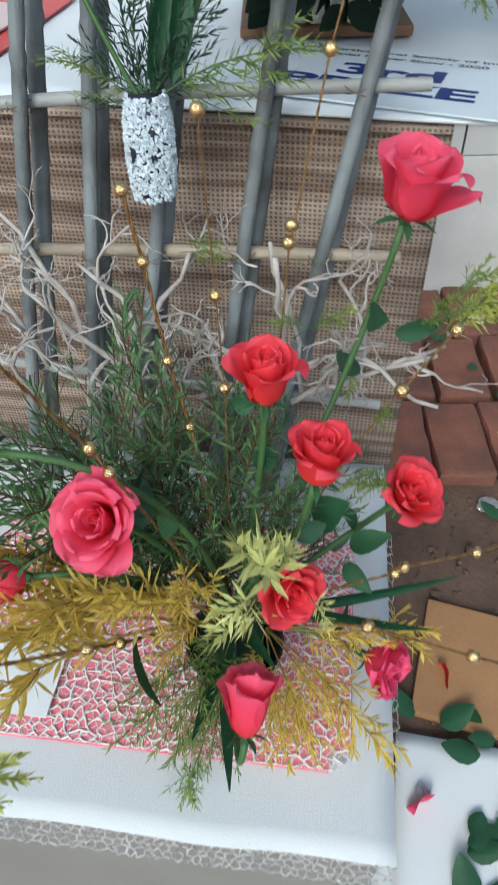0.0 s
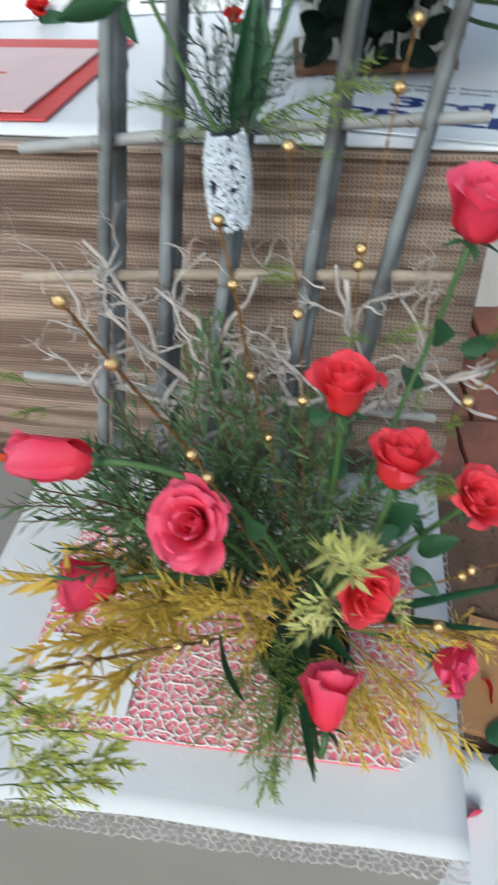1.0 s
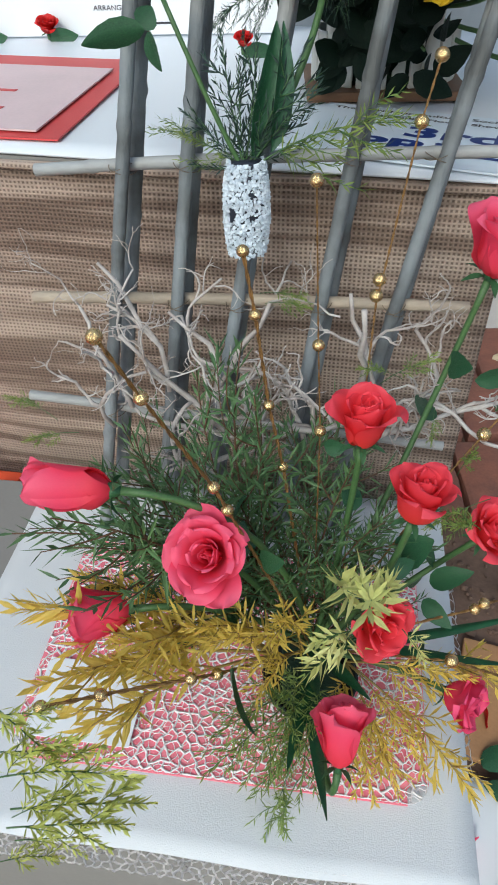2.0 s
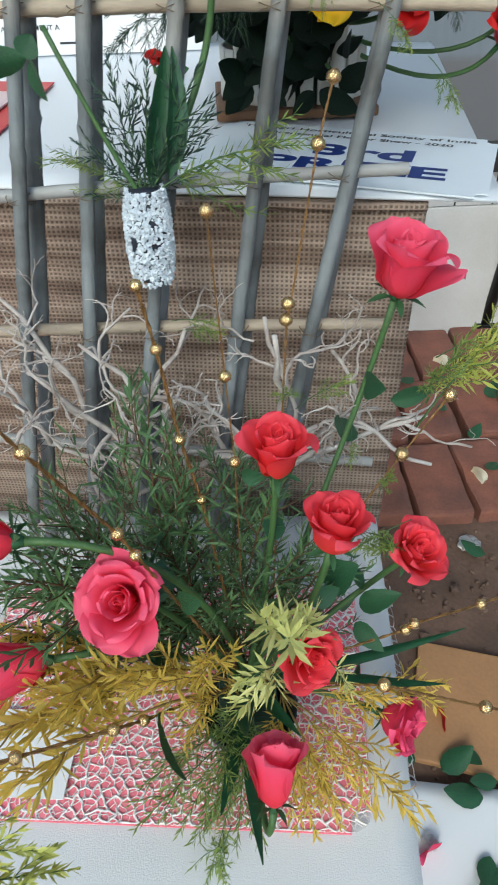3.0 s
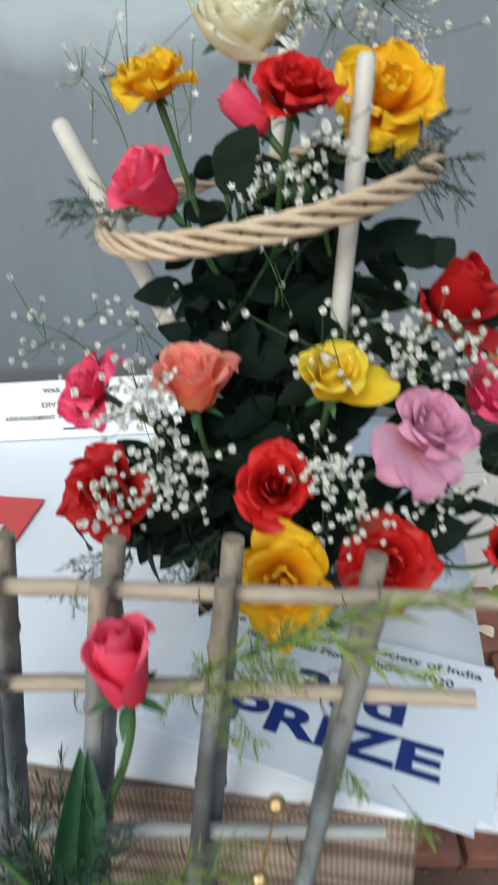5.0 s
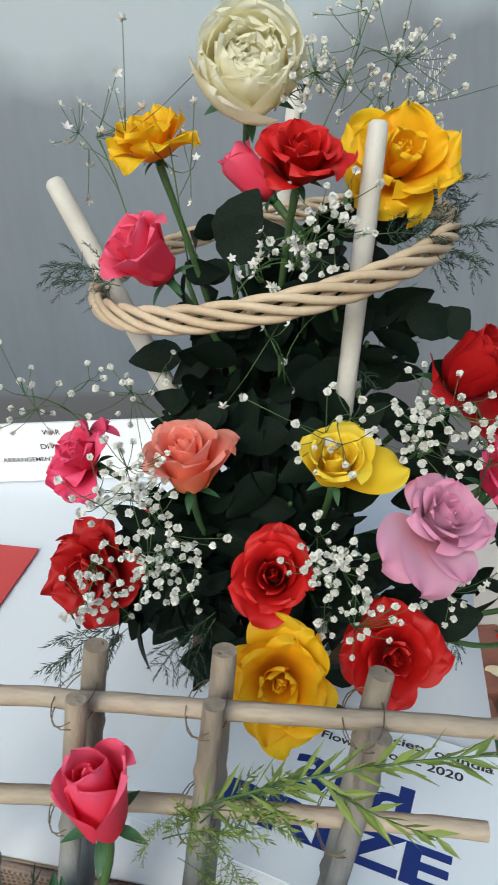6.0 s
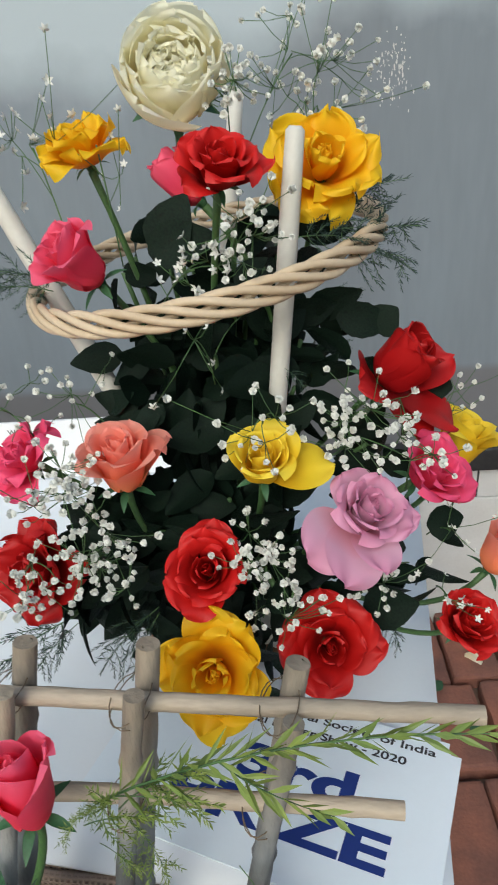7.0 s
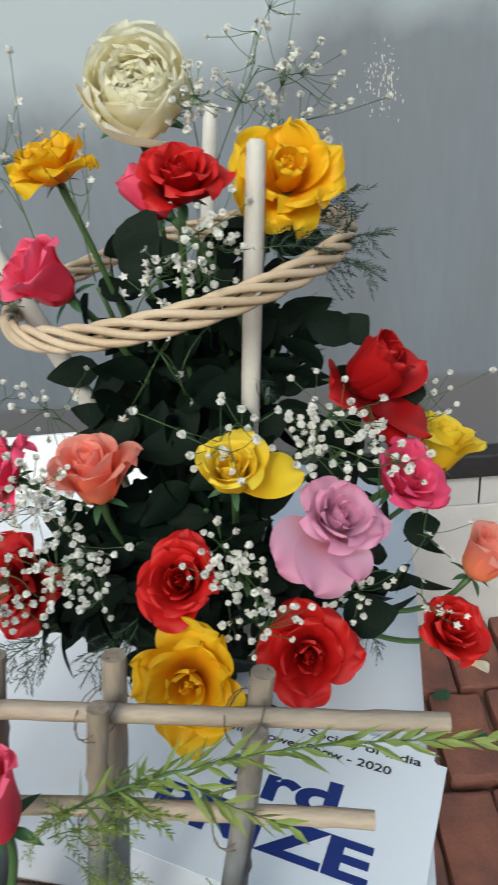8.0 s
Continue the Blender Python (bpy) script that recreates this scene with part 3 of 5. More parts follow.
def web(width, depth, cell, seed, r, keep=None):
    """A net of irregular rounded cells, as flat threads; width along x, depth along y."""
    rng = random.Random(seed)
    nx, ny = int(width / cell), int(depth / (cell * 0.86))
    node = {}
    for j in range(ny + 1):
        for i in range(2 * nx + 2):
            x = i * cell / 2 + rng.uniform(-.3, .3) * cell
            y = j * cell * 0.86 + (0.16 if (i + j) % 2 else -0.16) * cell + rng.uniform(-.24, .24) * cell
            node[i, j] = (min(width, max(0, x)), min(depth, max(0, y)))
    pieces = []
    for (i, j), p in node.items():
        for q in ((i + 1, j), (i, j + 1) if (i + j) % 2 else None):
            if q in node:
                a, b = Vector((*p, 0)), Vector((*node[q], 0))
                if (a - b).length > 1e-4:
                    mid = (a + b) / 2 + Vector((rng.uniform(-1, 1), rng.uniform(-1, 1), 0)) * cell * 0.08
                    w = r * rng.uniform(0.7, 1.4)
                    pieces.append(tube([a, mid, b], [w * 1.3, w, w * 1.3], 4, False))
    return join(pieces)


def table_cloth():
    root = thing("table_cloth", m=PED @ Matrix.Translation((0, 0, 0.7325)), label="white felt cloth with a webbed lace border on the pedestal", category="cloth")
    verts, faces, n = [], [], 24
    for j in range(n + 1):
        for i in range(n + 1):
            x, y = -0.53 + 0.533 * i / n, 0.0 + 0.45 * j / n
            verts.append((x, y + 0.006 * noise.noise(Vector((x * 9, 1, 0))) * (1 - j / n), 0.003 + 0.0012 * noise.noise(Vector((x * 12, y * 12, 5)))))
    for j in range(n):
        for i in range(n):
            a = j * (n + 1) + i
            faces.append((a, a + 1, a + n + 2, a + n + 1))
    cl = part("cloth", mesh_of("cloth", verts, faces), M["cloth"], root)
    cl.modifiers.new("thickness", "SOLIDIFY").thickness = 0.002
    v, f = web(0.54, 0.034, 0.0082, 4, 0.0012)
    drop = [Vector((p.x - 0.535, -p.y * 0.55 + 0.004, 0.002 - p.y * 0.5)) for p in v]
    part("lace_border", mesh_of("lace_border", drop, f), M["net"], cl, "white webbed lace edge hanging over the front")
    v, f = web(0.25, 0.022, 0.012, 9, 0.001)
    part("side_lace", mesh_of("side_lace", [Vector((p.y * 0.6 - 0.002, p.x + 0.1, 0.002 - p.y * 0.5)) for p in v], f), M["net"], cl, "white webbed lace edge")
    return root


table_cloth()


def pink_mat():
    root = thing("place_mat", m=PED @ Matrix.Translation((-0.44, 0.066, 0.7375)), label="pink felt mat under white webbed netting, on the white cloth", category="mat")
    bm = boxed(0, 0.405, 0, 0.27, 0, 0.002)
    up = [e for e in bm.edges if abs(e.verts[0].co.z - e.verts[1].co.z) > 0.001]
    bmesh.ops.bevel(bm, geom=up, offset=0.02, segments=5, affect="EDGES")
    part("felt", bm, M["pink"], root)
    def rounded(p, r=0.02):
        """Keeps a thread inside the rounded corners of the felt."""
        c = Vector((min(max(p.x, r), 0.403 - r), min(max(p.y, r), 0.268 - r), p.z))
        d = p - c
        return c + d * (r / d.length) if d.length > r else p

    v, f = web(0.403, 0.268, 0.0115, 2, 0.0009)
    ob = part("netting", mesh_of("netting", [rounded(p) + Vector((0.001, 0.001, 0.0028)) for p in v], f), M["net"], root, "white webbed netting")
    tagged(ob, kind="stuff")
    v, f = web(0.403, 0.268, 0.0085, 12, 0.00035)
    tagged(part("netting", mesh_of("netting", [rounded(p) + Vector((0.001, 0.001, 0.0024)) for p in v], f), M["net"], root, "finer white threads of the netting"), kind="stuff")
    return root


pink_mat()
note = part("note_card", boxed(-0.054, 0.054, -0.042, 0.042, 0, 0.0015), M["paper"], m=Matrix.Translation((-0.24, 0.343, 0.7445)) @ Matrix.Rotation(radians(-6), 4, "Z"))
tagged(note, "blank white note card lying on the pink mat", "card")
side = part("red_cloth", boxed(-0.9, -0.012, 0, 0.26, 0.0, 0.7, 0.006), M["red_cloth"], m=Matrix.Translation((-0.445, 0.46, 0)) @ Matrix.Rotation(radians(-7), 4, "Z"))
tagged(side, "bright orange-red cloth over a neighbouring stand", "cloth")


# ---- trellis ----
def cane(a, b, r, seed, knots=0.11, sides=14):
    """A bamboo cane from a to b: swollen nodes, slight taper and bow, hollow end."""
    rng = random.Random(seed)
    a, b = Vector(a), Vector(b)
    ln = (b - a).length
    pts, rad = [], []
    bow = Vector((rng.uniform(-1, 1), rng.uniform(-1, 1), rng.uniform(-1, 1))) * 0.004
    off = rng.uniform(0.2, 0.8) * knots
    n = max(12, int(ln / 0.008))
    for i in range(n + 1):
        t = i / n
        d = t * ln
        k = min(abs((d - off) % knots), knots - abs((d - off) % knots))
        pts.append(a.lerp(b, t) + bow * math.sin(math.pi * t) + Vector((1, 1, 1)) * 0.0006 * noise.noise(Vector((d * 40, seed, 0))))
        rad.append(r * (1 - 0.08 * t + 0.16 * math.exp(-(k / 0.004) ** 2) - 0.06 * math.exp(-((k - 0.008) / 0.004) ** 2)))
    pts.append(pts[-1])
    rad.append(r * 0.5)
    pts.append(pts[-1] + (a - b).normalized() * 0.008)
    rad.append(r * 0.4)
    return tube(pts, rad, sides)


def sharp(name, verts, faces):
    me = mesh_of(name, verts, faces)
    me.set_sharp_from_angle(angle=radians(45))
    return me


UPRIGHTS = ((-0.2625, -0.163, -0.0054), (-0.1874, -0.109, -0.002), (-0.138, -0.034, -0.006), (-0.046, 0.044, -0.0055), (0.0136, 0.134, -0.0177))
RAILS = ((-0.216, 1.307, 0.25, 1.294, 0.0061), (-0.205, 1.223, 0.207, 1.220, 0.0062), (-0.283, 1.075, 0.152, 1.099, 0.006), (-0.308, 0.946, 0.145, 0.953, 0.0064), (-0.335, 0.825, 0.145, 0.786, 0.006))

# turned a little, nearly along the stand
SKEWED = Matrix.Translation((-0.05, 0.664, 0)) @ Matrix.Rotation(radians(-4.4), 4, "Z") @ Matrix.Translation((0.05, -0.65, 0))


def trellis():
    root = thing("trellis", label="weathered bamboo trellis of doubled canes leaning on the stand", category="trellis", m=SKEWED @ LEAN_BACK @ Matrix.Translation((0, 0.62, 0.646)))
    base = Vector((0, 0.62, 0.646))
    for k, (x0, x1, dz) in enumerate(UPRIGHTS):
        top, lean = 1.318 + dz, 0.006
        fa, fb = Vector((x0, 0.610, 0.646)), Vector((x1 + 0.008, 0.610 + lean, top + (0.004 if k < 4 else 0.0)))
        part("upright", sharp("upright", *cane(fa - base, fb - base, 0.0069, 10 + k)), M["cane"], root)
        ba, bb = Vector((x0 + 0.012, 0.641, 0.646)), Vector((x1 + 0.010, 0.641 + lean, top + 0.016))
        part("upright", sharp("upright", *cane(ba - base, bb - base, 0.0082, 30 + k)), M["cane"], root)
    for k, (xa, za, xb, zb, r) in enumerate(RAILS):
        y = 0.6265 + 0.006 * (za - 0.65) / 0.69
        part("rail", sharp("rail", *cane(Vector((xa, y, za)) - base, Vector((xb, y, zb)) - base, r, 60 + k, 0.16)), M["bamboo_grey"] if k in (2, 4) else M["rail"], root)
        for x0, x1, dz in UPRIGHTS:
            t = (za - 0.646) / (1.335 - 0.646)
            x = x0 + (x1 - x0) * t + 0.004
            if not xa < x < xb:
                continue
            z = za + (zb - za) * (x - xa) / (xb - xa)
            ring = []
            for s in (-1, 1):
                loop = [Vector((x + 0.0118 * math.cos(a), y + 0.0245 * math.sin(a), z + s * 0.004 * math.cos(a) + 0.001 * s)) - base for a in [2 * math.pi * i / 16 for i in range(17)]]
                ring.append(tube(loop, 0.0004, 4, False))
            part("wire_tie", mesh_of("wire_tie", *join(ring)), M["wire"], root)
    return root


trellis()


# ---- bare branches ----
def bare_branch(seed, at, way, length, r, name_label):
    rng = random.Random(seed)
    pieces = []

    def grow(p, d, ln, rad, depth):
        pts, q = [p.copy()], p.copy()
        rs = [rad]
        n = 6
        for i in range(n):
            d = (d + Vector((rng.uniform(-1, 1), rng.uniform(-0.5, 0.5), rng.uniform(-1, 1))) * 0.5).normalized()
            q = q + d * ln / n
            pts.append(q.copy())
            rs.append(rad * (1 - 0.4 * (i + 1) / n) * rng.uniform(0.85, 1.3))
        pieces.append(tube(pts, rs, 6))
        if depth == 0:
            return
        for i in range(2, n + 1):
            if rng.random() < (0.62 if depth > 1 else 0.5):
                s = Vector((rng.uniform(-1, 1), rng.uniform(-0.5, 0.5), rng.uniform(-0.7, 1)))
                grow(pts[i], (d * 0.5 + s).normalized(), ln * rng.uniform(0.35, 0.62), rs[i] * 0.7, depth - 1)

    grow(Vector((0, 0, 0)), Vector(way).normalized(), length, r * 0.85, 3)
    root = thing("bare_branch", label=name_label, category="branch", group="bare branches at the trellis", m=LEAN_BACK @ Matrix.Translation(at))
    part("wood", mesh_of("wood", *join(pieces)), M["twig"], root)
    return root


BRANCH = "pale knobbly bare branch wedged against the bamboo trellis"
for seed, at, way, ln, r in ((1, (-0.1, 0.58, 0.83), (-0.7, 0, 0.75), 0.16, 0.004), (2, (-0.14, 0.585, 0.82), (-0.25, 0, 1), 0.17, 0.0042), (3, (-0.05, 0.575, 0.83), (0.8, -0.1, 0.5), 0.14, 0.004),
                             (4, (0.03, 0.57, 0.85), (0.45, 0, 1), 0.16, 0.004), (5, (0.04, 0.565, 0.83), (1, 0, 0.35), 0.15, 0.0038), (6, (-0.08, 0.58, 0.82), (-1, 0, 0.22), 0.15, 0.0036),
                             (7, (0.07, 0.575, 0.86), (0.9, 0, 0.5), 0.13, 0.0035), (8, (-0.02, 0.58, 0.82), (0.1, 0, 1), 0.12, 0.0035), (9, (-0.1, 0.57, 0.81), (-0.9, -0.1, 0.0), 0.13, 0.0032), (11, (-0.2, 0.585, 0.86), (-0.4, 0, 0.9), 0.12, 0.0034), (12, (-0.12, 0.575, 0.84), (0.5, 0, 0.8), 0.15, 0.0036), (13, (0.0, 0.575, 0.83), (-0.8, 0, 0.5), 0.14, 0.0036),
                             (14, (0.1, 0.57, 0.85), (0.6, 0, 0.6), 0.11, 0.0032), (15, (-0.22, 0.58, 0.84), (-0.9, 0, 0.5), 0.11, 0.003), (16, (-0.16, 0.585, 0.88), (0.1, 0, 1), 0.15, 0.0034), (17, (0.05, 0.57, 0.84), (-0.3, 0, 1), 0.15, 0.0034)):
    bare_branch(seed, at, way, ln, r, BRANCH)


# ---- roses ----
STYLES = {  # whorls from the heart outwards: count, length, half width, radius at the foot, lean at foot, middle and tip in degrees, edge roll, ruffle
    "bud": ((3, 0.90, 0.20, 0.02, 14, 0, -8, 0.0, 0.01), (3, 0.96, 0.34, 0.05, 34, 1, -7, 0.0, 0.01), (3, 1.00, 0.44, 0.07, 52, 3, -4, 0.05, 0.02), (2, 0.96, 0.46, 0.09, 62, 6, 8, 0.10, 0.03)),
    "vase": ((4, 0.88, 0.19, 0.02, 14, 1, -5, 0.0, 0.01), (4, 0.96, 0.34, 0.05, 30, 4, 4, 0.04, 0.02), (4, 1.00, 0.45, 0.08, 46, 7, 20, 0.09, 0.02), (4, 0.98, 0.50, 0.10, 60, 10, 42, 0.14, 0.03)),
    "cup": ((5, 0.74, 0.18, 0.02, 16, 2, -6, 0.0, 0.01), (5, 0.82, 0.33, 0.05, 34, 7, 8, 0.04, 0.02), (5, 0.90, 0.44, 0.08, 52, 15, 36, 0.10, 0.03), (5, 0.92, 0.50, 0.10, 68, 24, 66, 0.18, 0.04)),
    "open": ((5, 0.56, 0.17, 0.02, 18, 3, -8, 0.0, 0.02), (5, 0.64, 0.30, 0.05, 40, 14, 10, 0.04, 0.03), (5, 0.74, 0.42, 0.08, 62, 34, 52, 0.10, 0.05), (6, 0.84, 0.48, 0.10, 78, 54, 92, 0.20, 0.07)),
    "full": ((8, 0.50, 0.16, 0.02, 20, 6, -10, 0.0, 0.05), (10, 0.56, 0.25, 0.07, 42, 6, -14, 0.0, 0.05), (10, 0.66, 0.36, 0.10, 68, 8, -22, 0.0, 0.04), (10, 0.74, 0.46, 0.12, 88, 14, -24, 0.0, 0.03), (9, 0.80, 0.52, 0.12, 102, 24, -16, 0.03, 0.03)),
    "loose": ((5, 0.58, 0.17, 0.02, 18, 4, -6, 0.0, 0.03), (5, 0.68, 0.32, 0.05, 40, 16, 12, 0.05, 0.06), (6, 0.80, 0.44, 0.08, 60, 36, 58, 0.10, 0.10), (6, 0.88, 0.48, 0.10, 76, 58, 86, 0.14, 0.13)),
}
_blooms = {}


def petal_mesh(length, width, foot, lean0, lean1, lean2, roll, ruffle, seed):
    """One petal: a blade that bows out from the heart, wraps it, and rolls its rim back to a soft point."""
    rng = random.Random(seed)
    nu, nv = 14, 15
    ph, ph2, dent = rng.uniform(0, 6), rng.uniform(0, 6), rng.uniform(-0.3, 0.3)
    verts, uvs, faces = [], [], []
    r, z = foot, 0.0
    for j in range(nv + 1):
        s = 1 - (1 - j / nv) ** 1.35
        ds = s - (1 - (1 - max(0, j - 1) / nv) ** 1.35)
        k = min(1, s / 0.4)
        k = k * k * (3 - 2 * k)
        lean = radians(lean0 + (lean1 - lean0) * k + (lean2 - lean1) * (max(0, s - 0.4) / 0.6) ** 1.8)
        if j:
            r, z = max(0.012, r + math.sin(lean) * length * ds), z + math.cos(lean) * length * ds
        w = width * (0.3 + 0.7 * math.sin(math.pi / 2 * min(1, s / 0.62))) * math.sqrt(1 - 0.985 * (max(0, s - 0.52) / 0.48) ** 2.5)
        wrap = max(0.05 + r * (1 + 0.9 * max(0, math.sin(lean))), 0.42 * w)
        out, up = Vector((math.cos(lean), 0, -math.sin(lean))), Vector((math.sin(lean), 0, math.cos(lean)))
        top = max(0, s - 0.4) / 0.6
        for i in range(nu + 1):
            u = -1 + 2 * i / nu
            a = u * w / wrap
            p = Vector((r, 0, z)) - out * wrap * (1 - math.cos(a)) + Vector((0, wrap * math.sin(a), 0))
            p += out * (roll * width * (max(0, abs(u) - 0.35) / 0.65) ** 2 * top + 0.07 * u * wrap * s)
            p += up * length * (0.03 * math.exp(-(u / 0.4) ** 2) * (1 if roll else 0) - 0.015 * math.exp(-((u - dent) / 0.2) ** 2)) * top ** 3
            p += out * ruffle * (math.sin(3.1 * u + ph) * s * s * 0.6 + math.sin(6.5 * u + ph2) * top ** 2 * 0.6)
            verts.append(p)
            uvs.append(((u + 1) / 2, s))
    for j in range(nv):
        for i in range(nu):
            q = j * (nu + 1) + i
            faces.append((q, q + 1, q + nu + 2, q + nu + 1))
    return mesh_of("petal", verts, faces, True, uvs)


def bloom(style):
    """The petals of a style with their turns, how far they reach, and how high they stand."""
    if style not in _blooms:
        petals, k = [], 0
        for ring, (n, ln, w, foot, a, b, c, roll, ruf) in enumerate(STYLES[style]):
            for i in range(n):
                f = i / n - 0.5
                petals.append((petal_mesh(ln * (1 + 0.03 * f), w * (1 + 0.16 * f), foot * (1 + 0.3 * f), a + 8 * f, b + 5 * f, c + 16 * f, roll, ruf, 31 * ring + 7 * i + len(style)), k * 2.3998 + 0.5 * ring))
                k += 1
        vs = [v.co for me, _ in petals for v in me.vertices]
        _blooms[style] = petals, sorted(math.hypot(v.x, v.y) for v in vs)[int(0.97 * len(vs))], max(v.z for v in vs)
    return _blooms[style]


def calyx_mesh():
    pieces = [tube([(0, 0, -0.12), (0, 0, -0.08), (0, 0, -0.02), (0, 0, 0.05)], [0.045, 0.075, 0.10, 0.11], 10)]
    for k in range(5):
        a = k * 2 * math.pi / 5
        m = Matrix.Rotation(a, 4, "Z") @ Matrix.Translation((0.09, 0, -0.02)) @ Matrix.Rotation(radians(78), 4, "Y")
        pieces.append(moved(leaf_shape(0.34, 0.12, 0.2, 0.45, 5), m))
    return mesh_of("calyx", *join(pieces))


CALYX = calyx_mesh()
LEAF = mesh_of("leaf", *leaf_shape(1.0, 0.6, 0.22, 0.18, 10, 0.05))
STRAP = mesh_of("strap_leaf", *leaf_shape(1.0, 0.085, 0.25, 0.12, 10))


def rose(at, axis, width, colour, style, label, foot=None, group="", seed=0, squash=1.0, leaves=(), falls=()):
    """A rose whose bloom is centred at `at` and opens along axis; the stem runs down to foot. falls: petals that have dropped open,
    each as the way it hangs (degrees, 0 down, 90 to the right), its lean and its size."""
    petals, reach, h = bloom(style)
    diam = width / (2 * reach)
    ax = Vector(axis).normalized()
    rng = random.Random(seed)
    m = along(Vector(at) - ax * diam * h * squash * 0.5, ax, 0.0, diam) @ Matrix.Diagonal((1, 1, squash, 1))
    root = thing("rose", m=m, label=label, category="rose", group=group)
    spin = rng.uniform(0, 6.28)
    for k, (me, turn) in enumerate(petals):
        f = k / len(petals)
        t = Matrix.Rotation(spin + turn + rng.uniform(-.3, .3), 4, "Z") @ Matrix.Rotation(rng.uniform(-.12, .16) * f, 4, "Y") @ Matrix.Scale(rng.uniform(0.94, 1.06), 4)
        part("petal", me, P[colour], root, m=t)
    for k, (way, lean, size) in enumerate(falls):
        me = petal_mesh(0.95 * size, 0.42 * size, 0.1, 70, lean, lean + 35, 0.12, 0.05, 500 + seed + k)
        part("petal", me, P[colour], root, "petal fallen open", Matrix.Rotation(radians(way), 4, "Z"))
    part("calyx", CALYX, M["calyx"], root, "green calyx")
    if foot is not None:
        inv = m.inverted()
        end = inv @ Vector(foot)
        ctl = Vector((0, 0, -0.45 * end.length))
        r = 0.0028 / diam
        pts = bend((0, 0, -0.1), ctl, end, 12)
        stem = part("stem", mesh_of("stem", *tube(pts, [r * 1.25] + [r] * 12, 8)), M["stem"], root, "green stem")
        for t, a, size in leaves:
            p = pts[int(t * 12)]
            d = (pts[min(12, int(t * 12) + 1)] - pts[max(0, int(t * 12) - 1)]).normalized()
            side = Matrix.Rotation(a, 3, d) @ d.orthogonal().normalized()
            part("leaf", LEAF, M["leaf"], stem, "dark green leaf", along(p, side - d * 0.4, 0.4 * a, size * 0.8 / diam))
    return root


# ---- foliage kinds ----
SPRIGS = {
    "golden": [sprig(100 + i, 0.15, 0.020, 0.0031, 135, 6, 0.3, 60, 0.38, 0.42) for i in range(3)],
    "lime": [sprig(200 + i, 0.08, 0.036, 0.0054, 32, 2, 0.15, 66, 0.25) for i in range(3)],
    "foreground": [sprig(300 + i, 0.16, 0.023, 0.0042, 130, 7, 0.3, 48) for i in range(2)],
    "needle": [sprig(400 + i, 0.2, 0.023, 0.0024, 220, 9, 0.38, 66, 0.22, 0.5) for i in range(3)],
    "fern": [sprig(500 + i, 0.12, 0.011, 0.0012, 420, 13, 0.2, 45, 0.12, 0.5, 0.0008) for i in range(3)],
    "rosemary": [sprig(600 + i, 0.16, 0.021, 0.0028, 120, 5, 0.12, 40, 0.12, 0.5) for i in range(2)],
    "arching": [sprig(700, 0.3, 0.031, 0.0042, 95, 1, 0.3, 46, 0.05, 0.3)],
}
LOOKS = {
    "golden": ("golden", "gold_stem", "golden_sprig", "golden-yellow feathery foliage sprig tucked among the roses", "foliage"),
    "lime": ("lime", "stem", "lime_sprig", "pale lime foliage tip tucked between the roses", "foliage"),
    "foreground": ("chartreuse", "stem", "lime_sprig", "yellow-green feathery foliage sprig drooping in front of the cloth", "foliage"),
    "needle": ("needle", "brown_stem", "needle_spray", "dark green needle-leaved spray behind the roses", "foliage"),
    "olive": ("olive", "stem", "green_sprig", "fresh green feathery foliage sprig among the roses", "foliage"),
    "fern": ("fern", "stem", "asparagus_fern", "dark wispy asparagus fern frond in the basket", "fern"),
    "rosemary": ("fern", "stem", "thin_leaf_spray", "thin dark narrow-leaved spray standing in the hanging tube", "foliage"),
    "arching": ("olive", "stem", "green_sprig", "long arching green sprig across the trellis", "foliage"),
}
_made = {}


def foliage(kind, root, tip, look_as=None, variant=None):
    shapes = SPRIGS[kind]
    k = (len(_made) if variant is None else variant) % len(shapes)
    leaf, wood, name, label, cat = LOOKS[look_as or kind]
    stem, leaves = shapes[k]
    ref = {"golden": 0.15, "lime": 0.08, "foreground": 0.16, "needle": 0.2, "fern": 0.12, "rosemary": 0.16, "arching": 0.3}[kind]
    ob = thing(name, m=aim(root, tip, ref) @ Matrix.Rotation(2.4 * len(_made) if (look_as or kind) == "needle" else 0.0, 4, "Z"), label=label, category=cat, group=name.replace("_", " ") + "s")
    tagged(part("stem", stem, M[wood], ob), kind="stuff")
    tagged(part("leaves", leaves, M[leaf], ob), kind="stuff")
    _made[len(_made)] = ob
    return ob


# ---- front arrangement ----
C0 = Vector((-0.015, 0.361, 0.821))


def bowl():
    root = thing("flower_bowl", (C0.x, C0.y, 0.739), "small dark bowl with wet foam holding the front roses", "bowl")
    prof = [(0.02, 0.0), (0.035, 0.002), (0.045, 0.02), (0.048, 0.035), (0.044, 0.035), (0.04, 0.02), (0.0, 0.01)]
    verts, faces, n = [], [], 20
    for r, z in prof:
        for k in range(n):
            verts.append((r * math.cos(2 * math.pi * k / n), r * math.sin(2 * math.pi * k / n), z))
    for j in range(len(prof) - 1):
        for k in range(n):
            faces.append((j * n + k, j * n + (k + 1) % n, (j + 1) * n + (k + 1) % n, (j + 1) * n + k))
    part("bowl", mesh_of("bowl", verts, faces), M["bowl"], root)
    part("foam", boxed(-0.028, 0.028, -0.028, 0.028, 0.012, 0.055, 0.006), M["foam"], root, "wet green foam block")


bowl()
G1 = "roses of the front arrangement"


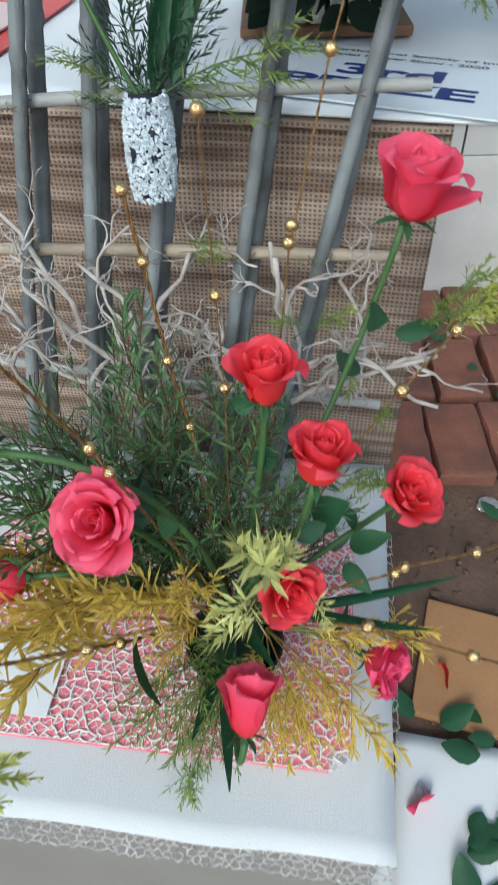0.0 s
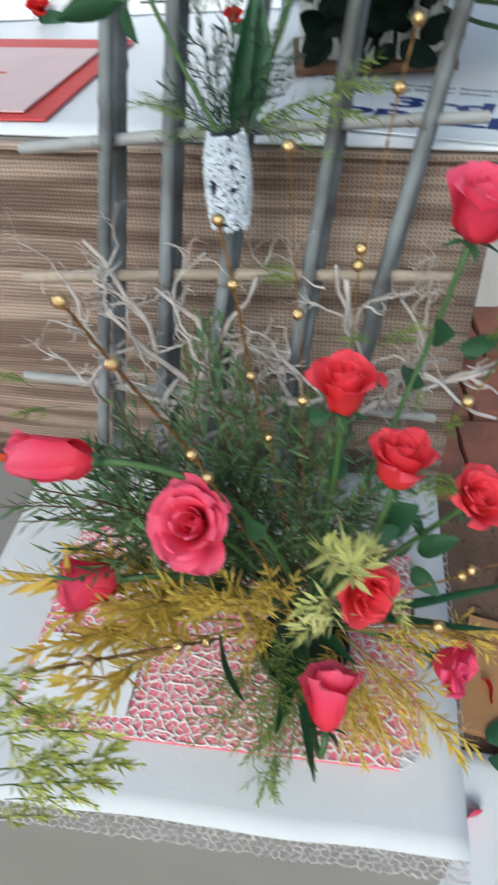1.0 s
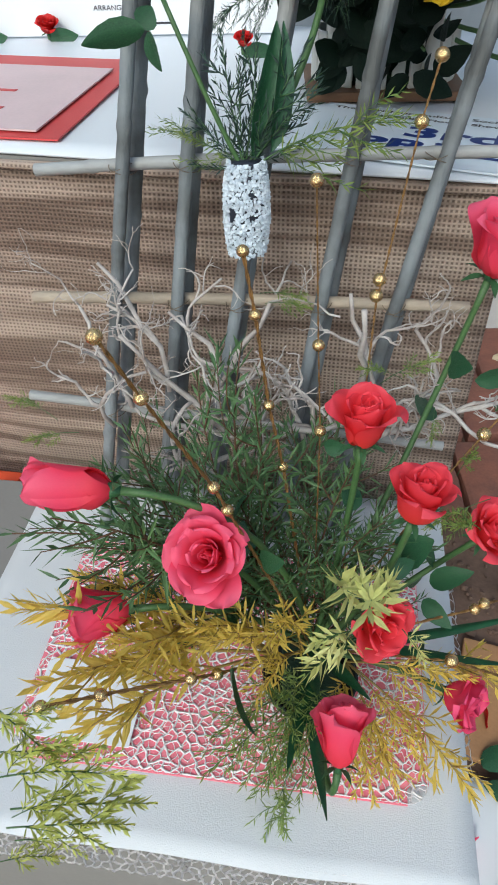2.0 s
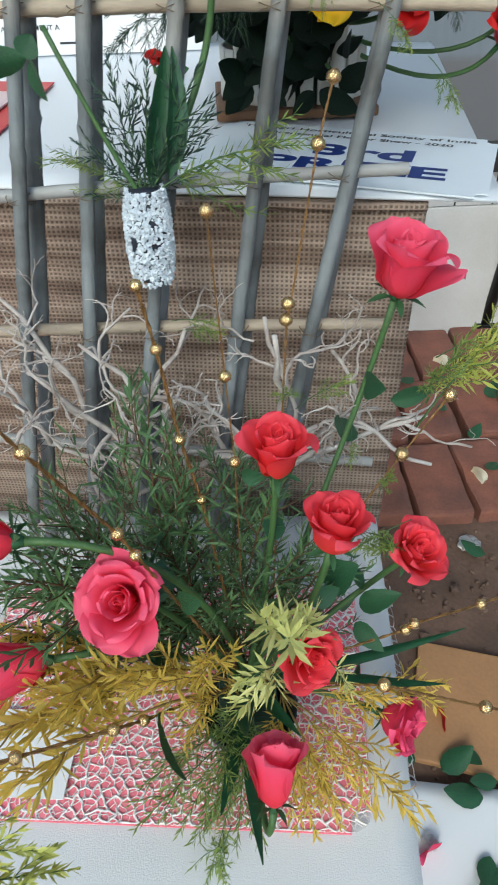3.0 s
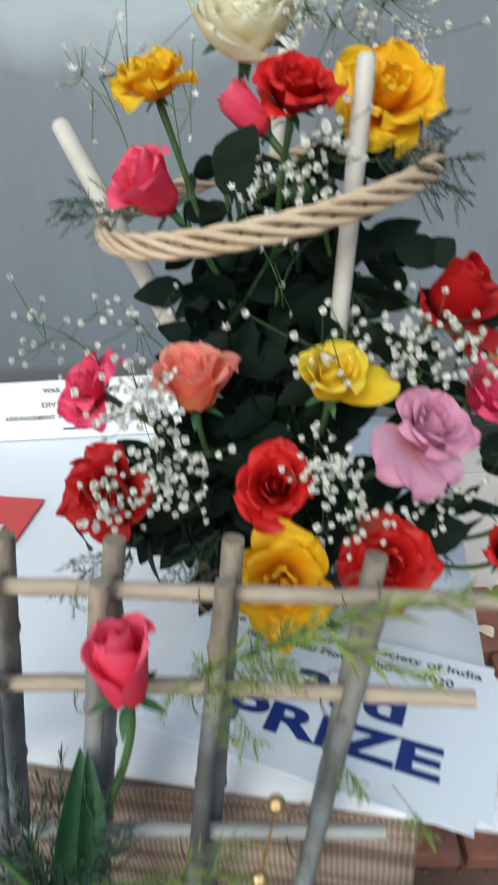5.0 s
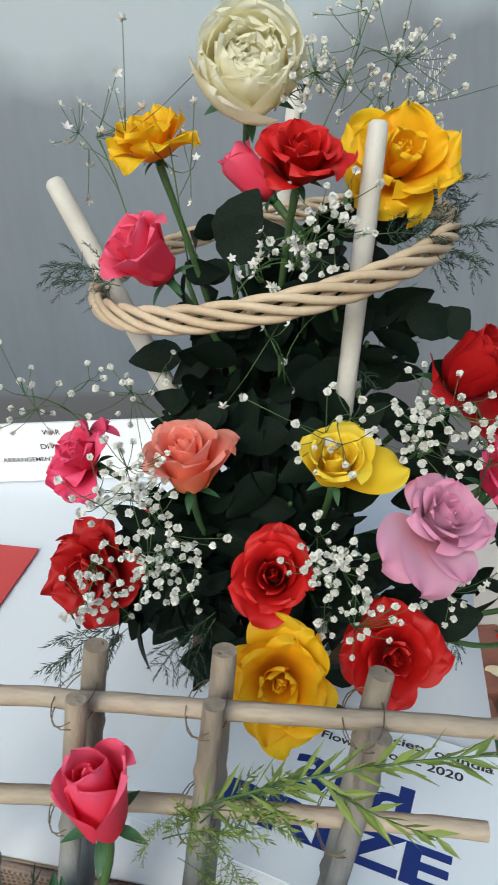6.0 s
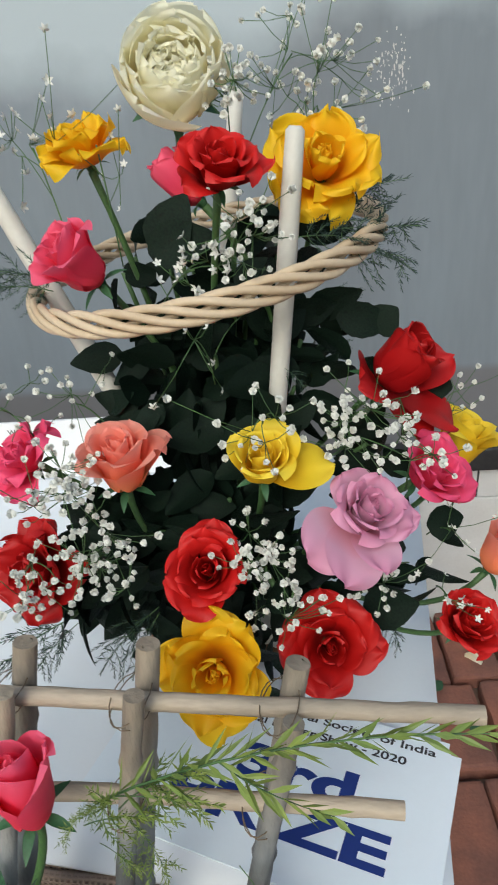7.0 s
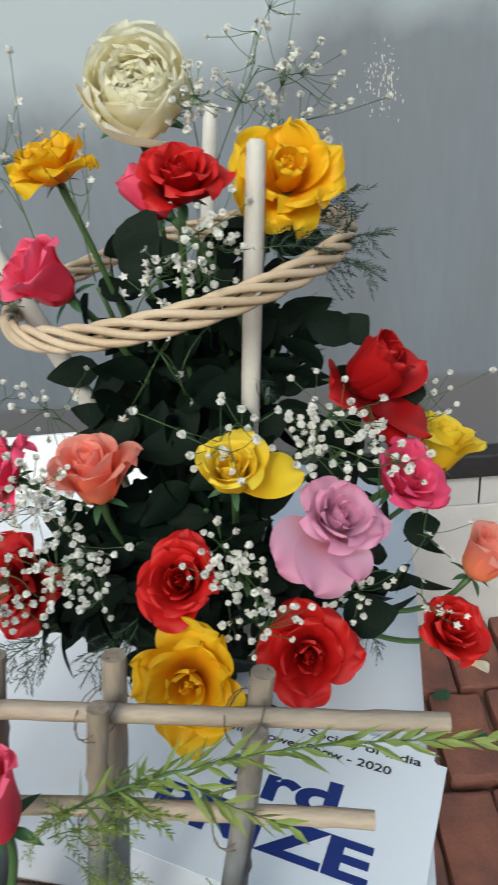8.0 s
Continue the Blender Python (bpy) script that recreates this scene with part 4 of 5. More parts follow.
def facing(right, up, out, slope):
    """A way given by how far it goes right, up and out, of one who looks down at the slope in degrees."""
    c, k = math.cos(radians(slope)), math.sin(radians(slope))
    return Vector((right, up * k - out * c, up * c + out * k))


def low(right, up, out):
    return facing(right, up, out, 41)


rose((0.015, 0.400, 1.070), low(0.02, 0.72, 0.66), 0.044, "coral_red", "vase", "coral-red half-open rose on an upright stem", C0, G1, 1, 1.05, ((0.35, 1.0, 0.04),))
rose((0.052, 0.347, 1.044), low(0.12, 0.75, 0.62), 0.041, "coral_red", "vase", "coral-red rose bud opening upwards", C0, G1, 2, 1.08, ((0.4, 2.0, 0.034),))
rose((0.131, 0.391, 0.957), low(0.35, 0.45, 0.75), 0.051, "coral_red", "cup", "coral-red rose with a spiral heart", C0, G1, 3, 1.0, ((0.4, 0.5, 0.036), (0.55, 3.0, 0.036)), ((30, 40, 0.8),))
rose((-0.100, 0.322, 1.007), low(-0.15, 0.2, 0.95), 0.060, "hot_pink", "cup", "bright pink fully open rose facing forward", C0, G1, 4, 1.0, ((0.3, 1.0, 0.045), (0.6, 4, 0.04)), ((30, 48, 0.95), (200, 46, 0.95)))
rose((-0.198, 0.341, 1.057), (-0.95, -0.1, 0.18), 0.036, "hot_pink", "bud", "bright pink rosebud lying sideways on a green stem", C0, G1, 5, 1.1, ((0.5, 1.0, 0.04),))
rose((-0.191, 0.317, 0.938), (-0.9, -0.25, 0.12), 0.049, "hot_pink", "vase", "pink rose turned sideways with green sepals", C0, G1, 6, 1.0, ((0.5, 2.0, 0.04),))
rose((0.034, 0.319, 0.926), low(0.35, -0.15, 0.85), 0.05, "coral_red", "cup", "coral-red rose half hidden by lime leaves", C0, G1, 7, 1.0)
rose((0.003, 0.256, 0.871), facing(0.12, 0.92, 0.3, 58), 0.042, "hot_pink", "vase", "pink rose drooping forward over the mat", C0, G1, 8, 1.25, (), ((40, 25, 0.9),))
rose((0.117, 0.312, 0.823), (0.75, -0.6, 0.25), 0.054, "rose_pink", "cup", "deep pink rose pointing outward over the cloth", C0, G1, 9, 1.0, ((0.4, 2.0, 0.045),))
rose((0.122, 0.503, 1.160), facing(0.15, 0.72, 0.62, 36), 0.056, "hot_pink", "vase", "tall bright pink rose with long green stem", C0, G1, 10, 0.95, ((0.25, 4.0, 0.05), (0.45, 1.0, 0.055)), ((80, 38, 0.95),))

# golden and lime foliage round the roses
for tip in ((-0.202, 0.273, 0.981), (-0.207, 0.307, 1.012), (-0.192, 0.248, 0.950), (-0.141, 0.302, 0.975), (-0.189, 0.352, 0.971)):
    foliage("golden", C0 + Vector((-0.03, -0.02, 0.02)), tip)
for tip in ((0.036, 0.228, 0.810), (0.065, 0.238, 0.805), (0.130, 0.241, 0.832), (0.176, 0.355, 0.847), (0.008, 0.269, 0.882), (0.073, 0.264, 0.849), (0.052, 0.252, 0.836), (0.111, 0.319, 0.883)):
    foliage("golden", C0 + Vector((0.03, -0.02, 0.01)), tip)
for tip in ((-0.070, 0.302, 0.976), (-0.057, 0.285, 0.924), (-0.089, 0.312, 0.974), (-0.047, 0.332, 0.972)):
    foliage("golden", C0 + Vector((-0.01, -0.02, 0.03)), tip)
for root, tip in (((0.016, 0.323, 0.906), (-0.027, 0.284, 0.920)), ((0.010, 0.326, 0.933), (-0.001, 0.317, 1.008)), ((0.021, 0.308, 0.946), (0.017, 0.289, 1.023)), ((0.047, 0.307, 0.939), (0.058, 0.278, 0.948)),
                  ((0.019, 0.315, 0.926), (-0.019, 0.289, 0.952)), ((0.033, 0.310, 0.964), (0.028, 0.307, 1.011))):
    foliage("lime", root, tip)
for root, tip in (((-0.214, 0.167, 0.951), (-0.122, 0.185, 0.936)), ((-0.208, 0.159, 0.961), (-0.162, 0.180, 0.968)), ((-0.212, 0.155, 0.934), (-0.159, 0.171, 0.905)), ((-0.220, 0.144, 0.930), (-0.182, 0.161, 0.908)),
                  ((-0.219, 0.199, 1.032), (-0.166, 0.173, 0.988)), ((-0.218, 0.194, 0.998), (-0.186, 0.215, 1.002)), ((-0.206, 0.150, 0.971), (-0.130, 0.167, 0.948)), ((-0.218, 0.172, 0.984), (-0.137, 0.176, 1.011)), ((-0.219, 0.183, 0.994), (-0.159, 0.185, 1.003))):
    foliage("foreground", root, tip)
# dark needles fanning behind
for tip in ((-0.212, 0.450, 1.020), (-0.177, 0.482, 1.036), (-0.021, 0.478, 1.004), (-0.239, 0.427, 1.003), (-0.196, 0.478, 1.008), (-0.149, 0.498, 1.006), (-0.107, 0.510, 1.016), (-0.046, 0.508, 1.003), (-0.197, 0.435, 0.988), (-0.230, 0.391, 0.965), (-0.164, 0.445, 0.990), (-0.107, 0.465, 0.983),
            (-0.224, 0.425, 0.985), (-0.131, 0.415, 0.992), (0.004, 0.479, 1.010), (0.041, 0.435, 0.988)):
    foliage("needle", C0 + Vector((-0.01, 0.02, 0.0)), tip)
for tip in ((0.078, 0.388, 0.939), (0.016, 0.411, 0.958), (-0.032, 0.423, 0.974), (0.032, 0.380, 0.957), (-0.014, 0.391, 0.960), (0.097, 0.383, 0.905), (0.007, 0.435, 0.989), (-0.070, 0.394, 0.986)):
    foliage("needle", C0 + Vector((0.0, 0.01, -0.02)), tip)
for tip in ((-0.056, 0.205, 0.786), (-0.068, 0.244, 0.851), (-0.028, 0.234, 0.853), (-0.093, 0.246, 0.868), (-0.041, 0.260, 0.892), (-0.005, 0.270, 0.890), (-0.075, 0.271, 0.898)):
    foliage("needle", C0 + Vector((0.0, -0.03, -0.01)), tip, "olive")
for root, tip in (((-0.033, 0.225, 0.857), (-0.056, 0.196, 0.795)), ((0.038, 0.483, 1.042), (0.078, 0.488, 1.079)), ((0.057, 0.484, 1.047), (0.022, 0.487, 1.067)), ((0.083, 0.462, 1.034), (0.082, 0.457, 1.000)), ((0.099, 0.416, 0.998), (0.105, 0.413, 1.043)),
                  ((0.150, 0.483, 1.040), (0.169, 0.493, 1.112)), ((0.150, 0.483, 1.040), (0.147, 0.472, 1.105)), ((0.123, 0.395, 0.993), (0.069, 0.375, 0.991)), ((0.124, 0.390, 0.956), (0.095, 0.368, 1.014)), ((-0.231, 0.433, 1.042), (-0.264, 0.437, 1.074)), ((-0.215, 0.431, 1.030), (-0.251, 0.413, 1.048))):
    foliage("golden", root, tip, "olive")
for root, tip in (((0.161, 0.525, 0.979), (0.232, 0.554, 1.117)), ((0.163, 0.530, 1.017), (0.213, 0.548, 1.071)), ((0.160, 0.527, 0.998), (0.195, 0.544, 1.043)), ((0.176, 0.541, 1.020), (0.230, 0.554, 1.045)), ((0.174, 0.544, 1.045), (0.250, 0.560, 1.090)), ((0.165, 0.541, 1.021), (0.208, 0.534, 1.043))):
    foliage("golden", root, tip, "foreground")


def loose_leaf(name, root, tip, width, mat, label, category="leaf", roll=0.0):
    way = Vector(tip) - Vector(root)
    src = STRAP if name == "strap_leaf" else LEAF
    size = way.length
    base = 0.085 if name == "strap_leaf" else 0.6
    m = along(root, way, roll, 1.0) @ Matrix.Diagonal((size, width / base, size, 1))
    ob = part(name, src, M[mat], m=m)
    return tagged(ob, label, category)


STRAPL = "long glossy green strap leaf arching out of the arrangement"
for root, tip, w, roll in ((C0, (-0.021, 0.201, 0.829), 0.016, 2.6), (C0, (-0.037, 0.232, 0.837), 0.016, 3.4), (C0 + Vector((0.03, 0, 0.02)), (0.151, 0.315, 0.855), 0.013, 3.0), (C0, (0.189, 0.374, 0.840), 0.012, 3.1), (C0, (-0.024, 0.252, 0.908), 0.014, 2.9), (C0, (0.013, 0.274, 0.916), 0.012, 0.4)):
    loose_leaf("strap_leaf", root, tip, w, "blade", STRAPL, "leaf", roll)
for root, tip, w, roll in (((-0.084, 0.292, 0.907), (-0.076, 0.256, 0.860), 0.032, 1.6), ((0.087, 0.382, 0.898), (0.111, 0.367, 0.932), 0.02, 0.9), ((0.084, 0.379, 0.876), (0.101, 0.349, 0.877), 0.018, 0.8), ((-0.088, 0.390, 0.955), (-0.082, 0.396, 0.995), 0.03, 1.4),
                           ((0.119, 0.484, 1.046), (0.157, 0.484, 1.052), 0.02, 1.5), ((-0.062, 0.334, 0.987), (-0.049, 0.316, 1.006), 0.018, 1.4), ((0.055, 0.386, 0.927), (0.072, 0.371, 0.966), 0.03, 1.2), ((-0.011, 0.429, 1.018), (0.005, 0.420, 1.023), 0.016, 1.4)):
    loose_leaf("rose_leaf", root, tip, w, "leaf", "dark green rose leaf tucked into the arrangement", "leaf", roll)


# ---- gold beads on twisted wire ----
def bead_mesh():
    bm = bmesh.new()
    bmesh.ops.create_icosphere(bm, subdivisions=3, radius=1)
    for v in bm.verts:
        v.co *= 1 + 0.05 * noise.noise(v.co * 2.5)
    for f in bm.faces:
        f.smooth = True
    me = bpy.data.meshes.new("bead")
    bm.to_mesh(me)
    bm.free()
    return me


BEAD = bead_mesh()


def bead_pick(points, beads, r=0.0058, wire_r=0.0006):
    """A twisted gold wire along points, with beads at some of them."""
    at = Vector(points[0])
    root = thing("bead_pick", at, "twisted gold wire pick strung with gold beads", "ornament", "gold bead picks")
    pts = [Vector(p) - at for p in points]
    fine = []
    for a, b in zip(pts, pts[1:]):
        n = max(2, int((b - a).length / 0.004))
        fine += [a.lerp(b, i / n) for i in range(n)]
    fine.append(pts[-1])
    strands = []
    for s in (0, math.pi):
        path = [p + Vector((math.cos(i * 1.1 + s), math.sin(i * 1.1 + s), 0)) * wire_r * 0.9 for i, p in enumerate(fine)]
        strands.append(tube(path, wire_r, 5))
    part("wire", mesh_of("wire", *join(strands)), M["goldwire"], root)
    for b in beads:
        part("bead", BEAD, M["gold"], root, "", Matrix.Translation(Vector(b) - at) @ Matrix.Scale(r, 4))


bead_pick((C0 + Vector((0.02, 0, 0)), (0.033, 0.521, 1.098), (0.062, 0.582, 1.226), (0.075, 0.604, 1.268)), ((0.075, 0.604, 1.268), (0.062, 0.582, 1.226), (0.035, 0.529, 1.117), (0.033, 0.525, 1.104)))
bead_pick((C0, (-0.016, 0.422, 1.041), (-0.020, 0.439, 1.111), (-0.026, 0.458, 1.227)), ((-0.026, 0.458, 1.227), (-0.020, 0.439, 1.111), (-0.016, 0.422, 1.041)), 0.0048, 0.0004)
bead_pick((C0, (-0.045, 0.421, 1.002), (-0.057, 0.427, 1.063), (-0.067, 0.436, 1.139), (-0.075, 0.441, 1.186)), ((-0.075, 0.441, 1.186), (-0.067, 0.436, 1.139), (-0.057, 0.427, 1.063), (-0.045, 0.421, 1.002)), 0.0045, 0.0009)
bead_pick((C0, (-0.084, 0.322, 1.056), (-0.092, 0.320, 1.080), (-0.125, 0.299, 1.170), (-0.140, 0.287, 1.217)), ((-0.140, 0.287, 1.217), (-0.125, 0.299, 1.170), (-0.092, 0.320, 1.080), (-0.084, 0.322, 1.056)), 0.0043, 0.0008)
bead_pick((C0, (-0.097, 0.291, 0.895), (-0.115, 0.274, 0.918), (-0.175, 0.247, 0.942), (-0.212, 0.229, 0.957)), ((-0.097, 0.291, 0.895), (-0.115, 0.274, 0.918), (-0.175, 0.247, 0.942), (-0.210, 0.229, 0.958)), 0.005, 0.001)
bead_pick((C0, (0.093, 0.425, 0.987), (0.122, 0.441, 1.022), (0.162, 0.466, 1.062)), ((0.122, 0.441, 1.022), (0.162, 0.466, 1.062)), 0.006)
bead_pick((C0, (0.124, 0.361, 0.889), (0.131, 0.362, 0.896), (0.196, 0.381, 0.891), (0.225, 0.391, 0.890), (0.252, 0.401, 0.888)), ((0.124, 0.361, 0.889), (0.131, 0.362, 0.896), (0.196, 0.381, 0.891), (0.225, 0.391, 0.890)), 0.005, 0.0008)
bead_pick((C0, (0.098, 0.318, 0.876), (0.190, 0.313, 0.837), (0.224, 0.319, 0.812)), ((0.098, 0.318, 0.876), (0.190, 0.313, 0.837), (0.224, 0.319, 0.812)), 0.006, 0.0008)


# ---- hanging tube vase on the trellis ----
def grit_tube():
    a, b = Vector((-0.078, 0.590, 1.195)), Vector((-0.078, 0.580, 1.118))
    root = thing("tube_vase", b, "narrow tube vase crusted with white grit, tied to the trellis", "vase")
    a, ln = a - b, (a - b).length
    r = 0.0185
    pts = [a * (i / 10) for i in range(11)]
    part("tube", mesh_of("tube", *tube(pts, [r * k for k in (0.55, 0.8, 0.9, 0.95, 1, 1, 1, 0.95, 0.92, 0.85, 0.75)], 16)), M["vase"], root, "dark inner tube")
    rng = random.Random(5)
    pieces = []
    for k in range(2800):
        t, ang = rng.random(), rng.uniform(0, 6.28)
        if noise.noise(Vector((math.cos(ang) * 2, math.sin(ang) * 2, t * 5))) > 0.52:
            continue
        rr = r * (0.6 + 0.4 * math.sin(math.pi * min(1, 0.12 + t * 0.8)) ** 0.6) * 1.05
        p = a * t + Vector((rr * math.cos(ang), rr * math.sin(ang), 0))
        s = rng.uniform(0.0007, 0.0016)
        m = Matrix.Translation(p) @ Euler((rng.uniform(0, 6), rng.uniform(0, 6), 0)).to_matrix().to_4x4()
        pieces.append(moved(([Vector(v) * s for v in ((1, 1, 1), (-1, -1, 1), (-1, 1, -1), (1, -1, -1), (0, 0, 1.7), (0, -1.6, 0))], [(0, 1, 4), (0, 3, 2), (0, 2, 1), (1, 2, 3), (1, 5, 3), (0, 4, 2), (1, 3, 0)]), m))
    ob = part("grit", mesh_of("grit", *join(pieces), smooth=False), M["crystal"], root, "white crystalline grit")
    tagged(ob, kind="stuff")


grit_tube()
V0 = Vector((-0.079, 0.589, 1.184))
rose((-0.012, 0.627, 1.369), (0.05, -0.2, 1.0), 0.037, "hot_pink", "bud", "pink rosebud standing in the hanging tube vase", V0, "", 21, 1.2)
for tip in ((-0.095, 0.619, 1.290), (-0.083, 0.606, 1.273), (-0.124, 0.592, 1.241), (-0.035, 0.618, 1.285), (-0.023, 0.594, 1.259), (-0.070, 0.629, 1.287)):
    foliage("rosemary", V0, tip)
for root, tip in ((V0, (-0.137, 0.592, 1.245)), (V0, (0.035, 0.585, 1.272)), ((0.036, 0.620, 1.369), (0.003, 0.608, 1.353)), ((0.045, 0.618, 1.356), (0.080, 0.603, 1.319))):
    foliage("needle", root, tip, "olive", 1)
foliage("arching", (0.036, 0.612, 1.376), (0.218, 0.600, 1.510))
for root, tip in (((0.045, 0.614, 1.366), (0.082, 0.607, 1.424)), ((0.040, 0.613, 1.358), (0.048, 0.606, 1.411)), ((0.024, 0.613, 1.354), (0.060, 0.603, 1.392)), ((0.031, 0.611, 1.341), (0.057, 0.596, 1.345)), ((0.040, 0.616, 1.374), (0.098, 0.608, 1.392))):
    foliage("golden", root, tip, "olive")
for root, tip in (((-0.062, 0.573, 1.069), (-0.021, 0.560, 1.085)), ((-0.067, 0.574, 1.079), (-0.025, 0.561, 1.094)), ((0.106, 0.612, 1.314), (0.136, 0.589, 1.295)), ((0.147, 0.607, 1.279), (0.179, 0.583, 1.253))):
    foliage("golden", root, tip, "olive")
rose_stem = thing("leafy_branch", V0, "green rose stem with broad leaves leaning out of the hanging tube", "branch")
leafy = part("stem", mesh_of("stem", *tube([p - V0 for p in bend(V0, (-0.107, 0.591, 1.237), (-0.139, 0.611, 1.307), 10)], 0.0022, 6)), M["stem"], rose_stem)
for root, tip, w in (((-0.154, 0.603, 1.288), (-0.202, 0.598, 1.283), 0.022), ((-0.151, 0.603, 1.287), (-0.146, 0.590, 1.262), 0.02), ((-0.057, 0.591, 1.201), (-0.037, 0.619, 1.289), 0.02), ((-0.072, 0.591, 1.197), (-0.044, 0.619, 1.289), 0.026), ((-0.157, 0.604, 1.289), (-0.147, 0.610, 1.302), 0.018)):
    way = Vector(tip) - Vector(root)
    part("leaf", LEAF, M["leaf"], leafy, "", Matrix.Translation(-V0) @ along(root, way, 1.3) @ Matrix.Diagonal((way.length, w / 0.6, way.length, 1)))


# ---- basket at the back ----
BASE = Vector((0.085, 0.995, 1.149))


def basket():
    root = thing("flower_basket", BASE, "tall wicker-rimmed basket with white posts and slatted base", "basket")
    part("base_plate", boxed(-0.1, 0.1, -0.075, 0.075, 0, 0.012, 0.003), M["brown_wood"], root, "brown wooden base")
    for k in range(26):
        a = 2 * math.pi * k / 26
        m = Matrix.Translation((0.09 * math.cos(a), 0.064 * math.sin(a), 0.04)) @ Matrix.Rotation(math.atan2(0.09 * math.sin(a), 0.064 * math.cos(a)), 4, "Z")
        if k == 0:
            slat = boxed(-0.0025, 0.0025, -0.008, 0.008, -0.028, 0.03, 0.002)
            me = bpy.data.meshes.new("slat")
            slat.to_mesh(me)
            slat.free()
        part("slat", me, M["post"], root, "", m)
    part("liner", mesh_of("liner", *tube([(0, 0, 0.012), (0, 0, 0.075)], 0.058, 16)), M["foam"], root, "wet foam block")
    for top, mid, r in (((0.165, 0.895, 1.675), (0.143, 0.883, 1.478), 0.0076), ((-0.083, 0.971, 1.643), (0.000, 0.945, 1.455), 0.0088), ((0.119, 1.161, 1.698), (0.095, 1.158, 1.530), 0.0085)):
        top, mid = Vector(top), Vector(mid)
        low = Vector((BASE.x + (mid.x - BASE.x) * 0.75, BASE.y + (mid.y - BASE.y) * 0.6, BASE.z + 0.02))
        pts = [top.lerp(mid, i / 7) for i in range(7)] + [mid.lerp(low, i / 7) for i in range(8)]
        rad = [r * 0.55, r * 0.9] + [r] * (len(pts) - 2)
        pts[0] = pts[0] + (pts[0] - pts[1]).normalized() * 0.001
        pts[1] = pts[0].lerp(pts[1], 0.1)
        part("post", mesh_of("post", *tube([p - BASE for p in pts], rad, 12)), M["post"], root, "white painted wooden post")
    L, R, F = Vector((-0.056, 0.959, 1.556)), Vector((0.237, 0.995, 1.598)), Vector((0.098, 0.825, 1.574))
    C = (L + R) / 2
    A, B = (R - L) / 2, F - C
    turns, strands = 7, 5
    for s in range(strands):
        pts = []
        for i in range(241):
            a = 2 * math.pi * i / 240
            rad = (A * math.cos(a) + B * math.sin(a))
            out = rad.normalized()
            up = A.cross(B).normalized() * -1
            w = a * turns + s * 2 * math.pi / strands
            pts.append(C + rad + out * 0.0038 * math.cos(w) + up * 0.0078 * math.sin(w) - BASE)
        part("rim_strand", mesh_of("rim_strand", *tube(pts, 0.0031, 7, False)), M["wicker"], root, "peeled wicker strand twisted round the rim")


basket()
B0 = BASE + Vector((0, 0.0, 0.1))
G2 = "roses of the basket"


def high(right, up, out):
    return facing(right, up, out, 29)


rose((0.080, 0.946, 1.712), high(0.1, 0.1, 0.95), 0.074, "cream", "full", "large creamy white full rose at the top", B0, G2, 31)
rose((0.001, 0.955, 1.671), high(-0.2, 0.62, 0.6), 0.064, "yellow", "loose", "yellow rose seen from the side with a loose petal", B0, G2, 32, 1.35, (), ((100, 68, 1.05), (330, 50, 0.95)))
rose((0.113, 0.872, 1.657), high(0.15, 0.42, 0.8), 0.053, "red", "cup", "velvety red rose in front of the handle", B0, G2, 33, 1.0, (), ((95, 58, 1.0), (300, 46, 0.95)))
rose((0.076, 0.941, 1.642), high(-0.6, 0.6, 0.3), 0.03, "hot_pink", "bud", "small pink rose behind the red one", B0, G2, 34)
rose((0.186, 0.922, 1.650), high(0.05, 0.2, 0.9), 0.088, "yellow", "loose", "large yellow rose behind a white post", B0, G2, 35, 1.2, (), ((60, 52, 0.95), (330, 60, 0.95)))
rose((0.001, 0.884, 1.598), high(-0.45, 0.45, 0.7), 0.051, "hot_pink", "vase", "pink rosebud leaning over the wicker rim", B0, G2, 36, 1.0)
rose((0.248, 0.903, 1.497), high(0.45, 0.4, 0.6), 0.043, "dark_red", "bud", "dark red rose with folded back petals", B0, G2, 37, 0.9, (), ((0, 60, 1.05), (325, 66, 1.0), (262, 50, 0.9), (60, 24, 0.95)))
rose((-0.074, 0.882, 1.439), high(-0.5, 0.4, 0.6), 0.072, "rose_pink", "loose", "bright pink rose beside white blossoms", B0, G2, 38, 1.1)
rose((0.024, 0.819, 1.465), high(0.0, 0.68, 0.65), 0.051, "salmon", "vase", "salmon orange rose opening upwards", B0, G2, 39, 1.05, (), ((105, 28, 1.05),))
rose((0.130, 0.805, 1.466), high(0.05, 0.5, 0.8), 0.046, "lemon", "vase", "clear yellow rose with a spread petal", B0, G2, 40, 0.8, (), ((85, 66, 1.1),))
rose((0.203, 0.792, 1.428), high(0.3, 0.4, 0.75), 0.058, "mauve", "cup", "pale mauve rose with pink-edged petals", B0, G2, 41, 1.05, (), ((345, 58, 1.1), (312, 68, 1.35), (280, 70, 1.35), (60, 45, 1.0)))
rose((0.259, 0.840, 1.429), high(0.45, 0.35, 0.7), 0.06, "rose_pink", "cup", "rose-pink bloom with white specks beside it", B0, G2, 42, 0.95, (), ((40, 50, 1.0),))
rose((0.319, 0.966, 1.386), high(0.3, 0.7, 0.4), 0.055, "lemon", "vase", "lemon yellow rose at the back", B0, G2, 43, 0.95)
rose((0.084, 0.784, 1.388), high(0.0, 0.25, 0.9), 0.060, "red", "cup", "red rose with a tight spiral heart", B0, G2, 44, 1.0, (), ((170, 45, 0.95),))
